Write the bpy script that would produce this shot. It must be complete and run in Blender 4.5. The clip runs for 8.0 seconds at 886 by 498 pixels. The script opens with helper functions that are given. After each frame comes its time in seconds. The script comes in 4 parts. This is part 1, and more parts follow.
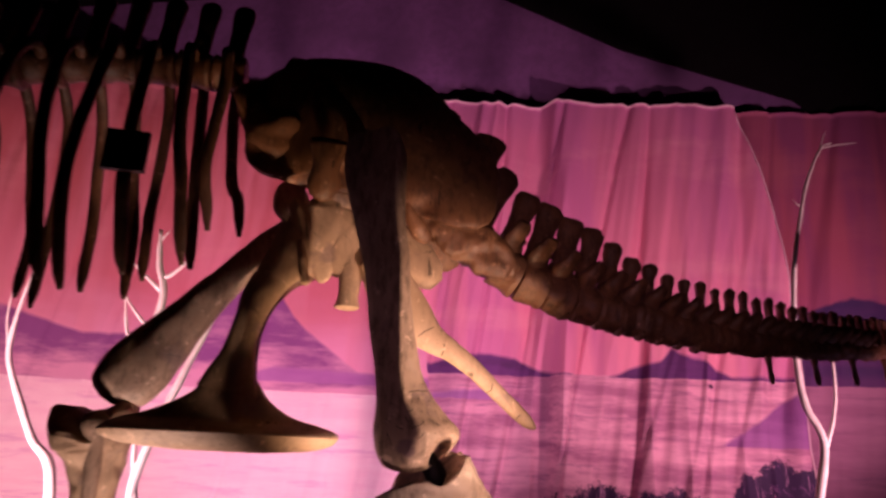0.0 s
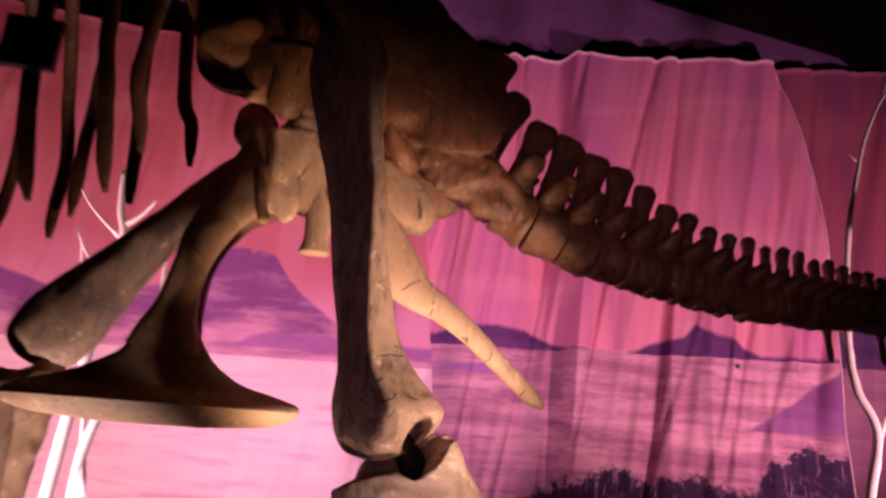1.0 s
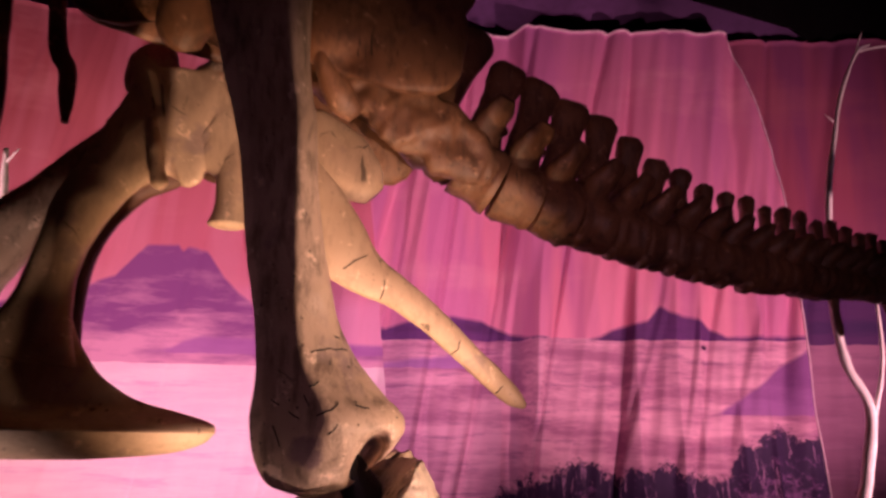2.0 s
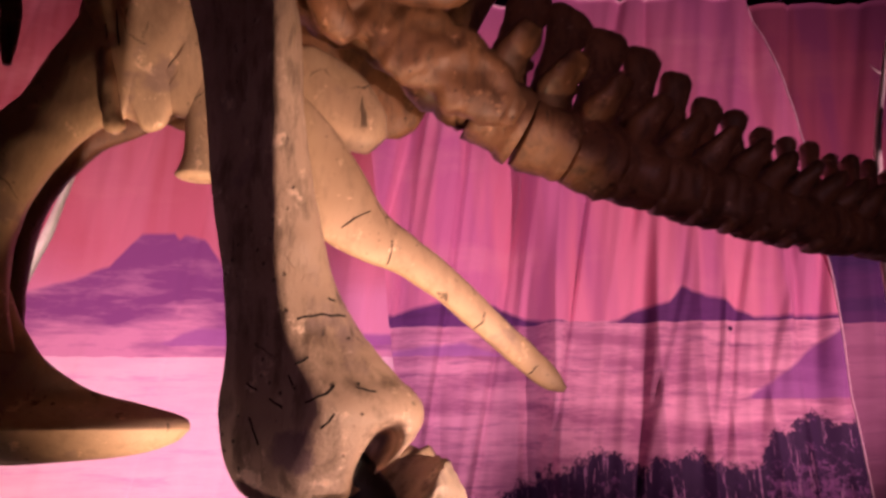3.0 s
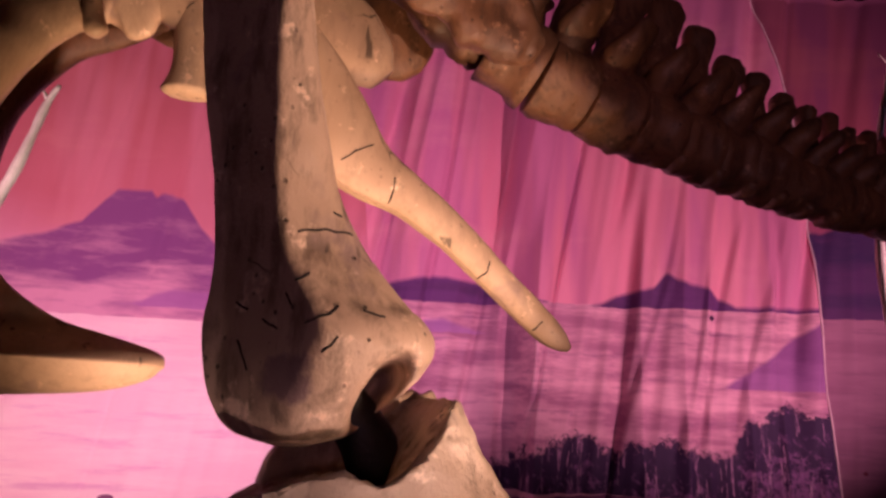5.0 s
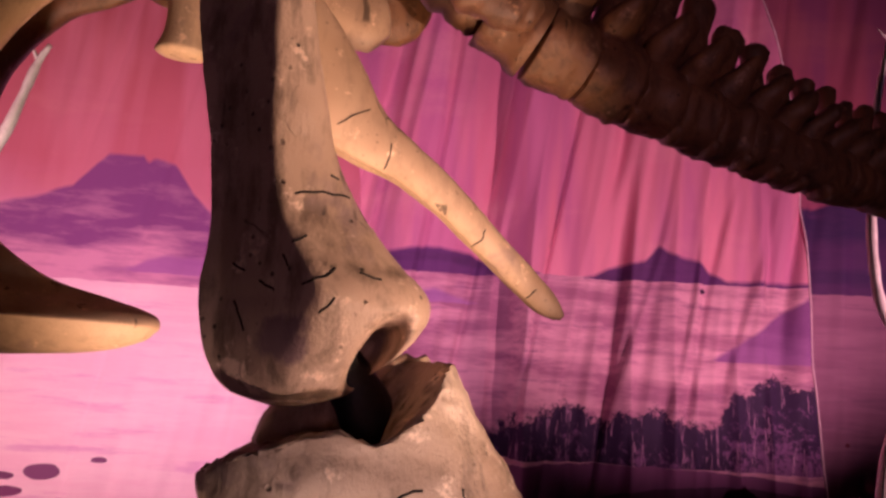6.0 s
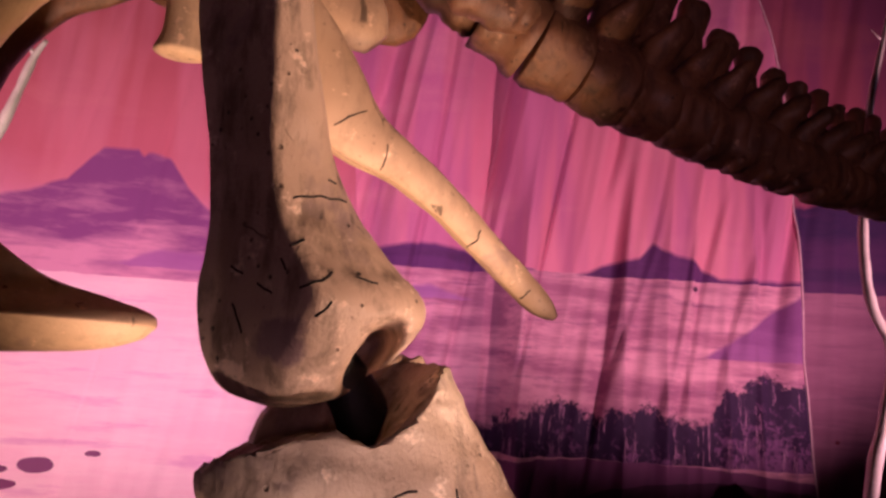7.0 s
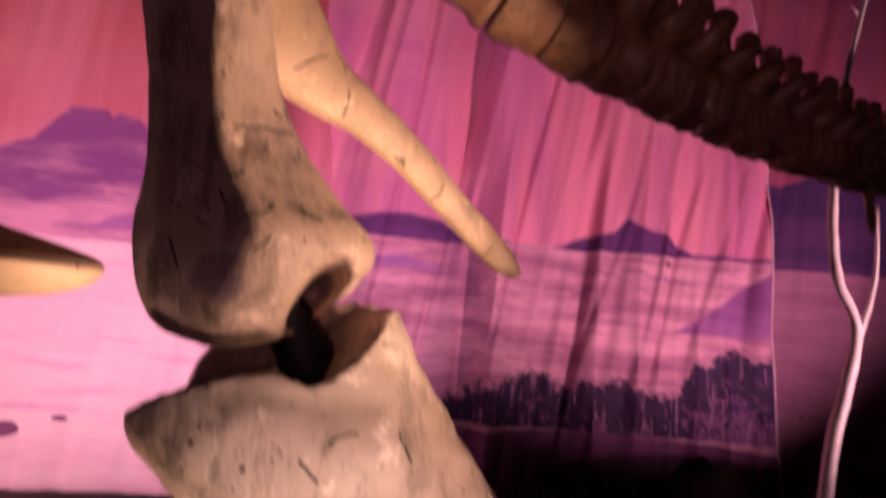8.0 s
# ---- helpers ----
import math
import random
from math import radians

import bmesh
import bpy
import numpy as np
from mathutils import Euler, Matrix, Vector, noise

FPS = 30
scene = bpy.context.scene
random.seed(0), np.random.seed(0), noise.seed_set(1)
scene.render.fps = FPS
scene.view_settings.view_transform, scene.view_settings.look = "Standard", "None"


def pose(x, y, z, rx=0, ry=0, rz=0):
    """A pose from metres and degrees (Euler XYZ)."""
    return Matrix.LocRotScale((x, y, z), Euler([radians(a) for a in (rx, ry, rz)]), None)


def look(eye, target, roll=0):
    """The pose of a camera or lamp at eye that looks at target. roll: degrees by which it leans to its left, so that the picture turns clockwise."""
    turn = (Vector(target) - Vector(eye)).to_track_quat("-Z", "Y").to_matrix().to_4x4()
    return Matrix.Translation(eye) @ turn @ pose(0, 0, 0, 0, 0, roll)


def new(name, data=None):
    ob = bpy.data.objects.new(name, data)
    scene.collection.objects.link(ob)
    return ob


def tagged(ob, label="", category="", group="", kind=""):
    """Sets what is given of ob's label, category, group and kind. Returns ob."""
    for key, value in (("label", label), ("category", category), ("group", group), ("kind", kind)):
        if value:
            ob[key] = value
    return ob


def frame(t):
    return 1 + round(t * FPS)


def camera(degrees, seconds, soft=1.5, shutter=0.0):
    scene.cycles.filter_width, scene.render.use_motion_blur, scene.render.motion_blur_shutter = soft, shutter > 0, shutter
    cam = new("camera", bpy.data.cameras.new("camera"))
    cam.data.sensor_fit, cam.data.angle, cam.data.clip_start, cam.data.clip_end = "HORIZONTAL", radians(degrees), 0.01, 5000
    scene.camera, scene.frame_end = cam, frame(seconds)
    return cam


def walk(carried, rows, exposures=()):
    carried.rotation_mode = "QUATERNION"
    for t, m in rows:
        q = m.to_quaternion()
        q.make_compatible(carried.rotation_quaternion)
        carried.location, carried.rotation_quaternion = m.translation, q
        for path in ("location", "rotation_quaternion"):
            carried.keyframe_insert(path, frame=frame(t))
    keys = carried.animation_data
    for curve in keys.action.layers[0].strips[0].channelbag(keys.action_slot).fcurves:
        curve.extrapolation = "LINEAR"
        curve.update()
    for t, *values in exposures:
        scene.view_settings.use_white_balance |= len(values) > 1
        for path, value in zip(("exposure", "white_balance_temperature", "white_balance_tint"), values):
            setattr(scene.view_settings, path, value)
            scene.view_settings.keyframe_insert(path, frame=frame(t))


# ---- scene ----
cam = camera(67.3, 8.0, soft=2.7, shutter=0.9)
PATH = [
    (0, (0.488, 0.523, 1.241), (0.201, 2.404, 1.857), 2.6),
    (0.5, (0.534, 0.869, 1.287), (0.22, 2.75, 1.89), 3.4),
    (1, (0.493, 1.216, 1.29), (0.163, 3.113, 1.832), 4.3),
    (1.5, (0.419, 1.523, 1.339), (0.229, 3.438, 1.885), 2.0),
    (3, (0.312, 2.179, 1.338), (0.122, 4.102, 1.855), -0.3),
    (3.5, (0.234, 2.31, 1.283), (0.053, 4.237, 1.789), 1.6),
    (4, (0.239, 2.331, 1.285), (0.111, 4.264, 1.782), 1.0),
    (4.5, (0.234, 2.331, 1.276), (0.098, 4.264, 1.771), 1.9),
    (6, (0.225, 2.329, 1.253), (0.125, 4.289, 1.641), 3.2),
    (6.5, (0.22, 2.332, 1.255), (0.122, 4.294, 1.629), 3.2),
    (7, (0.224, 2.31, 1.265), (0.14, 4.273, 1.638), 3.5),
    (7.5, (0.236, 2.321, 1.26), (0.176, 4.286, 1.627), 3.8),
    (7.8, (0.264, 2.361, 1.243), (0.222, 4.326, 1.613), 4.2),
    (8, (0.272, 2.36, 1.22), (0.254, 4.34, 1.525), 4.4),
]
walk(cam, [(t, look(eye, target, roll)) for t, eye, target, roll in PATH],
     [(0, 0.06), (1.5, 0.04), (3.0, 0.06), (3.5, 0.04), (4.0, -0.17), (4.5, -0.16), (6.5, -0.12), (8.0, -0.06)])

# ---- world: a dark hall, lit by lamps only ----
hall = bpy.data.worlds.new("hall")
scene.world = hall
hall.use_nodes = True
hall.node_tree.nodes["Background"].inputs[0].default_value = (0.35, 0.12, 0.25, 1)
hall.node_tree.nodes["Background"].inputs[1].default_value = 0.004


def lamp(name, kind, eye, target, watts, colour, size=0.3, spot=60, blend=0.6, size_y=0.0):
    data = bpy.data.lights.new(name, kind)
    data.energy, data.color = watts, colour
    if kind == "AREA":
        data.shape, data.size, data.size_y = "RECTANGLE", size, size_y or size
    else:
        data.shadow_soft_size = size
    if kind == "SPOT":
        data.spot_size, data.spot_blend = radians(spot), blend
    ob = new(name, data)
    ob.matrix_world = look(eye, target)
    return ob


# warm floor spot beside the tail, aimed up at the hips and legs
lamp("floor_spot", "SPOT", (1.45, 2.80, 0.92), (0.22, 3.62, 1.66), 200, (1.0, 0.64, 0.48), 0.035, 46, 0.7)
# amber floor spot straight under the hips
lamp("floor_spot", "SPOT", (0.05, 3.66, -0.35), (-0.24, 3.88, 2.2), 250, (1.0, 0.60, 0.36), 0.06, 44, 0.8)
# pale pink floor spot by the tail, on the shin and the knee
lamp("floor_spot", "SPOT", (1.35, 2.00, -0.38), (0.28, 3.42, 0.80), 480, (1.0, 0.66, 0.58), 0.06, 25, 1.0)
# small pink floor lamp below the striding leg
lamp("floor_spot", "SPOT", (-1.40, 3.48, -0.38), (-1.50, 3.85, 1.4), 190, (1.0, 0.70, 0.62), 0.06, 46, 1.0)
# narrow floor lamp under the bleached branches
lamp("branch_spot", "SPOT", (-2.1, 4.55, -0.38), (-2.15, 5.05, 1.9), 130, (1.0, 0.74, 0.78), 0.05, 48, 0.8)
# pink floor lamps behind the skeleton, aimed at the painted cloth
lamp("cloth_spot", "SPOT", (-3.3, 3.2, -0.3), (-4.3, 9.0, 3.2), 1700, (1.0, 0.47, 0.53), 0.10, 104, 0.85)
lamp("cloth_spot", "SPOT", (-1.6, 4.25, -0.3), (-2.1, 9.3, 2.6), 640, (1.0, 0.48, 0.74), 0.10, 72, 0.9)
lamp("cloth_spot", "SPOT", (4.7, 4.6, -0.3), (2.35, 9.4, 3.7), 1600, (1.0, 0.46, 0.54), 0.08, 66, 0.8)
lamp("cloth_spot", "SPOT", (4.0, 5.0, -0.3), (3.3, 7.6, 3.2), 32, (0.95, 0.52, 1.0), 0.10, 95, 0.9)
# unseen fill lamp added on the visitors' side, dim and soft, for the hall's ambient light
lamp("fill_light", "SPOT", (1.7, -3.2, 0.9), (0.80, 3.7, 1.7), 270, (1.0, 0.50, 0.68), 0.6, 24, 1.0)


# ---- materials ----
def material(name):
    m = bpy.data.materials.new(name)
    m.use_nodes = True
    return m, m.node_tree.nodes, m.node_tree.links, m.node_tree.nodes["Principled BSDF"]


def put(n, kind, **inputs):
    node = n.new(kind)
    for key, value in inputs.items():
        node.inputs[key.replace("_", " ")].default_value = value
    return node


def ramp(n, l, source, stops, smooth=False):
    node = n.new("ShaderNodeValToRGB")
    node.color_ramp.interpolation = "EASE" if smooth else "LINEAR"
    el = node.color_ramp.elements
    while len(el) < len(stops):
        el.new(1.0)
    for e, (p, c) in zip(el, stops):
        e.position = p
        e.color = (*c, 1) if isinstance(c, tuple) else (c, c, c, 1)
    l.new(source, node.inputs[0])
    return node.outputs[0]


def mix(n, l, factor, a, b, way="MIX"):
    node = n.new("ShaderNodeMix")
    node.data_type, node.blend_type = "RGBA", way
    for slot, v in ((0, factor), (6, a), (7, b)):
        if isinstance(v, tuple):
            node.inputs[slot].default_value = (*v, 1)
        elif isinstance(v, (int, float)):
            node.inputs[slot].default_value = v
        else:
            l.new(v, node.inputs[slot])
    return node.outputs[2]


def math_node(n, l, way, a, b=0.0):
    node = n.new("ShaderNodeMath")
    node.operation = way
    for slot, v in ((0, a), (1, b)):
        if isinstance(v, (int, float)):
            node.inputs[slot].default_value = v
        else:
            l.new(v, node.inputs[slot])
    return node.outputs[0]


def noise_tex(n, l, vector, scale, detail=4.0, rough=0.55, stretch=None):
    if stretch:
        mp = n.new("ShaderNodeMapping")
        mp.inputs["Scale"].default_value = stretch
        l.new(vector, mp.inputs["Vector"])
        vector = mp.outputs[0]
    node = put(n, "ShaderNodeTexNoise", Scale=scale, Detail=detail, Roughness=rough)
    l.new(vector, node.inputs["Vector"])
    return node.outputs["Fac"]


def bone_material(name, light, dark, cracks=True, gloss=0.42, worn=1.0, patch=None):
    m, n, l, b = material(name)
    co = n.new("ShaderNodeTexCoord").outputs["Object"]
    big = noise_tex(n, l, co, 3.2, 3.0)
    grain = noise_tex(n, l, co, 26.0, 6.0, 0.65, (1.0, 1.0, 0.35))
    fine = noise_tex(n, l, co, 140.0, 3.0)
    c = mix(n, l, ramp(n, l, big, [(0.34, 0.0), (0.66, 1.0)]), dark, light)
    c = mix(n, l, ramp(n, l, grain, [(0.36, 0.62 * worn), (0.52, 0.0)]), c, tuple(v * 0.45 for v in dark))
    pale = ramp(n, l, noise_tex(n, l, co, 17.0, 5.0, 0.7), [(0.60, 0.0), (0.68, 0.8)])
    c = mix(n, l, pale, c, tuple(min(1.0, v * 1.5 + 0.06) for v in light))
    stain = ramp(n, l, noise_tex(n, l, co, 5.5, 4.0, 0.6), [(0.60, 0.0), (0.68, 0.55)])
    c = mix(n, l, stain, c, (dark[0] * 0.55, dark[1] * 0.55, dark[2] * 0.85))
    vor = put(n, "ShaderNodeTexVoronoi", Scale=38.0)
    l.new(co, vor.inputs["Vector"])
    pits = math_node(n, l, "MULTIPLY", ramp(n, l, vor.outputs["Distance"], [(0.10, 1.0), (0.19, 0.0)]),
                     ramp(n, l, noise_tex(n, l, co, 9.0, 2.0), [(0.50, 0.0), (0.60, worn)]))
    c = mix(n, l, pits, c, tuple(v * 0.22 for v in dark))
    scratch = math_node(n, l, "MULTIPLY", ramp(n, l, noise_tex(n, l, co, 30.0, 2.0, 0.5, (1.0, 1.0, 0.10)), [(0.66, 0.0), (0.70, 1.0)]),
                        ramp(n, l, noise_tex(n, l, co, 6.0, 2.0), [(0.52, 0.0), (0.60, 0.8)]))
    c = mix(n, l, scratch, c, tuple(v * 0.15 for v in dark))
    height = math_node(n, l, "ADD", math_node(n, l, "MULTIPLY", grain, 0.9), math_node(n, l, "MULTIPLY", fine, 0.25))
    height = math_node(n, l, "SUBTRACT", height, math_node(n, l, "MULTIPLY", pits, 0.8))
    if cracks:
        wob = n.new("ShaderNodeMapping")
        wob.inputs["Scale"].default_value = (1.0, 1.0, 0.8)
        l.new(co, wob.inputs["Vector"])
        edge = put(n, "ShaderNodeTexVoronoi", Scale=6.5)
        edge.feature = "DISTANCE_TO_EDGE"
        bent = n.new("ShaderNodeMix")
        bent.data_type = "VECTOR"
        bent.inputs[0].default_value = 0.06
        l.new(wob.outputs[0], bent.inputs[4])
        nz = put(n, "ShaderNodeTexNoise", Scale=9.0, Detail=3.0)
        l.new(co, nz.inputs["Vector"])
        l.new(nz.outputs["Color"], bent.inputs[5])
        l.new(bent.outputs[1], edge.inputs["Vector"])
        line = math_node(n, l, "MULTIPLY", ramp(n, l, edge.outputs["Distance"], [(0.004, 1.0), (0.014, 0.0)]),
                         ramp(n, l, noise_tex(n, l, co, 4.5, 2.0), [(0.61, 0.0), (0.65, 0.8)]))
        c = mix(n, l, line, c, tuple(v * 0.10 for v in dark))
        height = math_node(n, l, "SUBTRACT", height, line)
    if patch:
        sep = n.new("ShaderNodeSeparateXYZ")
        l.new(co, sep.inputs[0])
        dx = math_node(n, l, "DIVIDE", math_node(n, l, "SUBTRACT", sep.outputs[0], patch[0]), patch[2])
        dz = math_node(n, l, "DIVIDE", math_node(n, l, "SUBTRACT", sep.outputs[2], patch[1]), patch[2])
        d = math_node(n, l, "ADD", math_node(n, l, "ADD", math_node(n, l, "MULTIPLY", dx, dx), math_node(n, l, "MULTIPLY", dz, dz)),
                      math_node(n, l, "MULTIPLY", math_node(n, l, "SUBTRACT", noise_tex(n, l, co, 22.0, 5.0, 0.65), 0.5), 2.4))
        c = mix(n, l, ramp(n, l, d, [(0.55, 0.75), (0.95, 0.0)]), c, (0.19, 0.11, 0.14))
    l.new(c, b.inputs["Base Color"])
    l.new(ramp(n, l, grain, [(0.3, gloss + 0.25), (0.7, gloss)]), b.inputs["Roughness"])
    bump = put(n, "ShaderNodeBump", Strength=0.55 * worn, Distance=0.012)
    l.new(height, bump.inputs["Height"])
    l.new(bump.outputs[0], b.inputs["Normal"])
    return m


BONE = bone_material("tan_bone", (0.53, 0.365, 0.275), (0.36, 0.235, 0.165))
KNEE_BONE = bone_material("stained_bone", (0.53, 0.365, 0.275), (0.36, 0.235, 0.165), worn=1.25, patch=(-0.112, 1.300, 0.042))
PALE_BONE = bone_material("pale_bone", (0.62, 0.42, 0.285), (0.48, 0.31, 0.20), True, 0.42, 0.45)
SHIN_BONE = bone_material("shin_bone", (0.56, 0.43, 0.34), (0.38, 0.26, 0.19), worn=1.5)
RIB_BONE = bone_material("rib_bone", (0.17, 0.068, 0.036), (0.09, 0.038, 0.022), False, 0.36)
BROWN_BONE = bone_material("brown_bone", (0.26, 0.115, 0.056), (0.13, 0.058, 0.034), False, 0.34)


def plain(name, colour, rough=0.6, metal=0.0, scale=8.0, depth=0.5, relief=0.3, size=0.02):
    m, n, l, b = material(name)
    co = n.new("ShaderNodeTexCoord").outputs["Object"]
    a = noise_tex(n, l, co, scale, 5.0, 0.6)
    f = noise_tex(n, l, co, scale * 9, 4.0, 0.6)
    c = mix(n, l, ramp(n, l, a, [(0.35, 0.0), (0.65, 1.0)]), tuple(v * (1 - depth) for v in colour), colour)
    c = mix(n, l, ramp(n, l, f, [(0.4, 0.35), (0.55, 0.0)]), c, tuple(v * 0.5 for v in colour))
    l.new(c, b.inputs["Base Color"])
    b.inputs["Roughness"].default_value, b.inputs["Metallic"].default_value = rough, metal
    bump = put(n, "ShaderNodeBump", Strength=relief, Distance=size)
    l.new(math_node(n, l, "ADD", a, math_node(n, l, "MULTIPLY", f, 0.4)), bump.inputs["Height"])
    l.new(bump.outputs[0], b.inputs["Normal"])
    return m


SOIL = plain("dark_soil", (0.035, 0.026, 0.024), 0.9, 0, 2.5, 0.5, 0.8, 0.05)
FLOOR = plain("dark_floor", (0.045, 0.035, 0.04), 0.75, 0, 1.2, 0.4)
WALL = plain("purple_wall", (0.18, 0.075, 0.24), 0.85, 0, 0.8, 0.4, 0.2)
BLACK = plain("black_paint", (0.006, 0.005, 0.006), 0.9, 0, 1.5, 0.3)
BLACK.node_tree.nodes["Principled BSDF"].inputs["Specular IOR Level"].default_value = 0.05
STEEL = plain("black_steel", (0.02, 0.018, 0.018), 0.45, 0.6, 12, 0.3)
WHITE_WOOD = plain("white_wood", (0.86, 0.82, 0.79), 0.55, 0, 20, 0.18, 0.5, 0.006)
CRACK = plain("crack_filler", (0.016, 0.010, 0.007), 0.9, 0, 30, 0.3)


def cloth(name, sky, ridges, land, extra=()):
    """Printed cloth: a sky by height, silhouettes (skyline over x, foot, colours), and land under the horizon."""
    m, n, l, b = material(name)
    co = n.new("ShaderNodeTexCoord").outputs["Object"]
    sep = n.new("ShaderNodeSeparateXYZ")
    l.new(co, sep.inputs[0])
    x, z = sep.outputs[0], sep.outputs[2]
    cloud = noise_tex(n, l, co, 0.9, 5.0, 0.55, (0.45, 1.0, 1.5))
    streak = noise_tex(n, l, co, 1.5, 6.0, 0.65, (0.45, 1.0, 3.2))
    rays = noise_tex(n, l, co, 1.1, 3.0, 0.5, (1.6, 1.0, 0.18))
    hz = math_node(n, l, "DIVIDE", z, 7.0)
    c = ramp(n, l, math_node(n, l, "ADD", hz, math_node(n, l, "MULTIPLY", math_node(n, l, "SUBTRACT", cloud, 0.5), 0.16)), sky, True)
    c = mix(n, l, ramp(n, l, rays, [(0.46, 0.0), (0.60, 0.55)]), c, land["ray"])
    c = mix(n, l, ramp(n, l, cloud, [(0.55, 0.0), (0.72, 0.45)]), c, land["cloud"])
    wob = math_node(n, l, "MULTIPLY", math_node(n, l, "SUBTRACT", noise_tex(n, l, co, 5.0, 4.0), 0.5), 0.10)
    # land
    ground = mix(n, l, ramp(n, l, streak, [(0.40, 0.0), (0.60, 1.0)]), land["low"], land["high"])
    ground = mix(n, l, ramp(n, l, noise_tex(n, l, co, 1.7, 6.0, 0.7, (0.4, 1.0, 4.5)), [(0.54, 0.0), (0.66, 0.75)]), ground, land["streak"])
    below = math_node(n, l, "LESS_THAN", math_node(n, l, "ADD", z, math_node(n, l, "MULTIPLY", wob, 0.3)), land["horizon"])
    c = mix(n, l, below, c, ground)
    x0, x1 = land["span"]
    across = math_node(n, l, "DIVIDE", math_node(n, l, "SUBTRACT", x, x0), x1 - x0)
    for line, foot, col, col2, jag, grainy in ridges:
        stops = [((px - x0) / (x1 - x0), pz / 7.0) for px, pz in line]
        top = math_node(n, l, "MULTIPLY", ramp(n, l, across, stops), 7.0)
        if grainy:
            leaf = noise_tex(n, l, co, 5.0, 9.0, 0.80)
            top = math_node(n, l, "ADD", top, math_node(n, l, "MULTIPLY", math_node(n, l, "SUBTRACT", leaf, 0.5), jag))
            deep = math_node(n, l, "SUBTRACT", top, z)
            tufts = math_node(n, l, "SUBTRACT", noise_tex(n, l, co, 11.0, 8.0, 0.75), math_node(n, l, "MULTIPLY", deep, 0.30))
            tone = ramp(n, l, tufts, [(0.23, 0.8), (0.36, 0.0), (0.56, 0.0), (0.67, 0.5)])
            trunks = math_node(n, l, "MULTIPLY", ramp(n, l, noise_tex(n, l, co, 15.0, 4.0, 0.6, (1.0, 1.0, 0.09)), [(0.575, 0.0), (0.595, 0.95), (0.602, 0.95), (0.622, 0.0)]),
                               math_node(n, l, "MULTIPLY", math_node(n, l, "LESS_THAN", z, math_node(n, l, "SUBTRACT", top, 0.05)), math_node(n, l, "GREATER_THAN", z, foot - 0.28)))
            trunks = math_node(n, l, "MULTIPLY", trunks, ramp(n, l, noise_tex(n, l, co, 2.2, 3.0), [(0.42, 0.25), (0.55, 1.0)]))
        else:
            top = math_node(n, l, "ADD", top, math_node(n, l, "MULTIPLY", wob, jag))
            tone = ramp(n, l, noise_tex(n, l, co, 1.3, 5.0, 0.6, (0.7, 1.0, 2.0)), [(0.50, 0.0), (0.76, 0.6)])
            height = math_node(n, l, "MULTIPLY", math_node(n, l, "SUBTRACT", z, foot), 0.30)
            mist = math_node(n, l, "SUBTRACT", noise_tex(n, l, co, 1.5, 6.0, 0.62, (0.45, 1.0, 2.6)), height)
            tone = math_node(n, l, "MAXIMUM", tone, ramp(n, l, mist, [(0.27, 0.0), (0.50, 0.9)]))
        inside = math_node(n, l, "MULTIPLY", ramp(n, l, math_node(n, l, "SUBTRACT", top, z), [(0.0, 0.0), (0.05, 1.0)]),
                           math_node(n, l, "GREATER_THAN", math_node(n, l, "ADD", z, math_node(n, l, "MULTIPLY", wob, 0.4)), foot))
        c = mix(n, l, inside, c, mix(n, l, tone, col, col2))
        if grainy:
            c = mix(n, l, trunks, c, (0.52, 0.27, 0.50))
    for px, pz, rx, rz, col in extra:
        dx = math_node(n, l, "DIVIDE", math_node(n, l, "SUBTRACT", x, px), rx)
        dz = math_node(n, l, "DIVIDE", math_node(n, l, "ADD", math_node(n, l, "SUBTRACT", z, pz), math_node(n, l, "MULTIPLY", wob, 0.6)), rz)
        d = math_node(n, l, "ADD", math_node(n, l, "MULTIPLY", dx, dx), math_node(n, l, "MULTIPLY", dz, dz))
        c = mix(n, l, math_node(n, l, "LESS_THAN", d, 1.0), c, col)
    weave = noise_tex(n, l, co, 90.0, 2.0)
    c = mix(n, l, math_node(n, l, "MULTIPLY", weave, 0.10), c, (0.1, 0.03, 0.1))
    l.new(c, b.inputs["Base Color"])
    b.inputs["Roughness"].default_value = 0.8
    bump = put(n, "ShaderNodeBump", Strength=0.25, Distance=0.03)
    l.new(noise_tex(n, l, co, 2.0, 4.0, 0.5, (3.0, 1.0, 0.4)), bump.inputs["Height"])
    l.new(bump.outputs[0], b.inputs["Normal"])
    return m


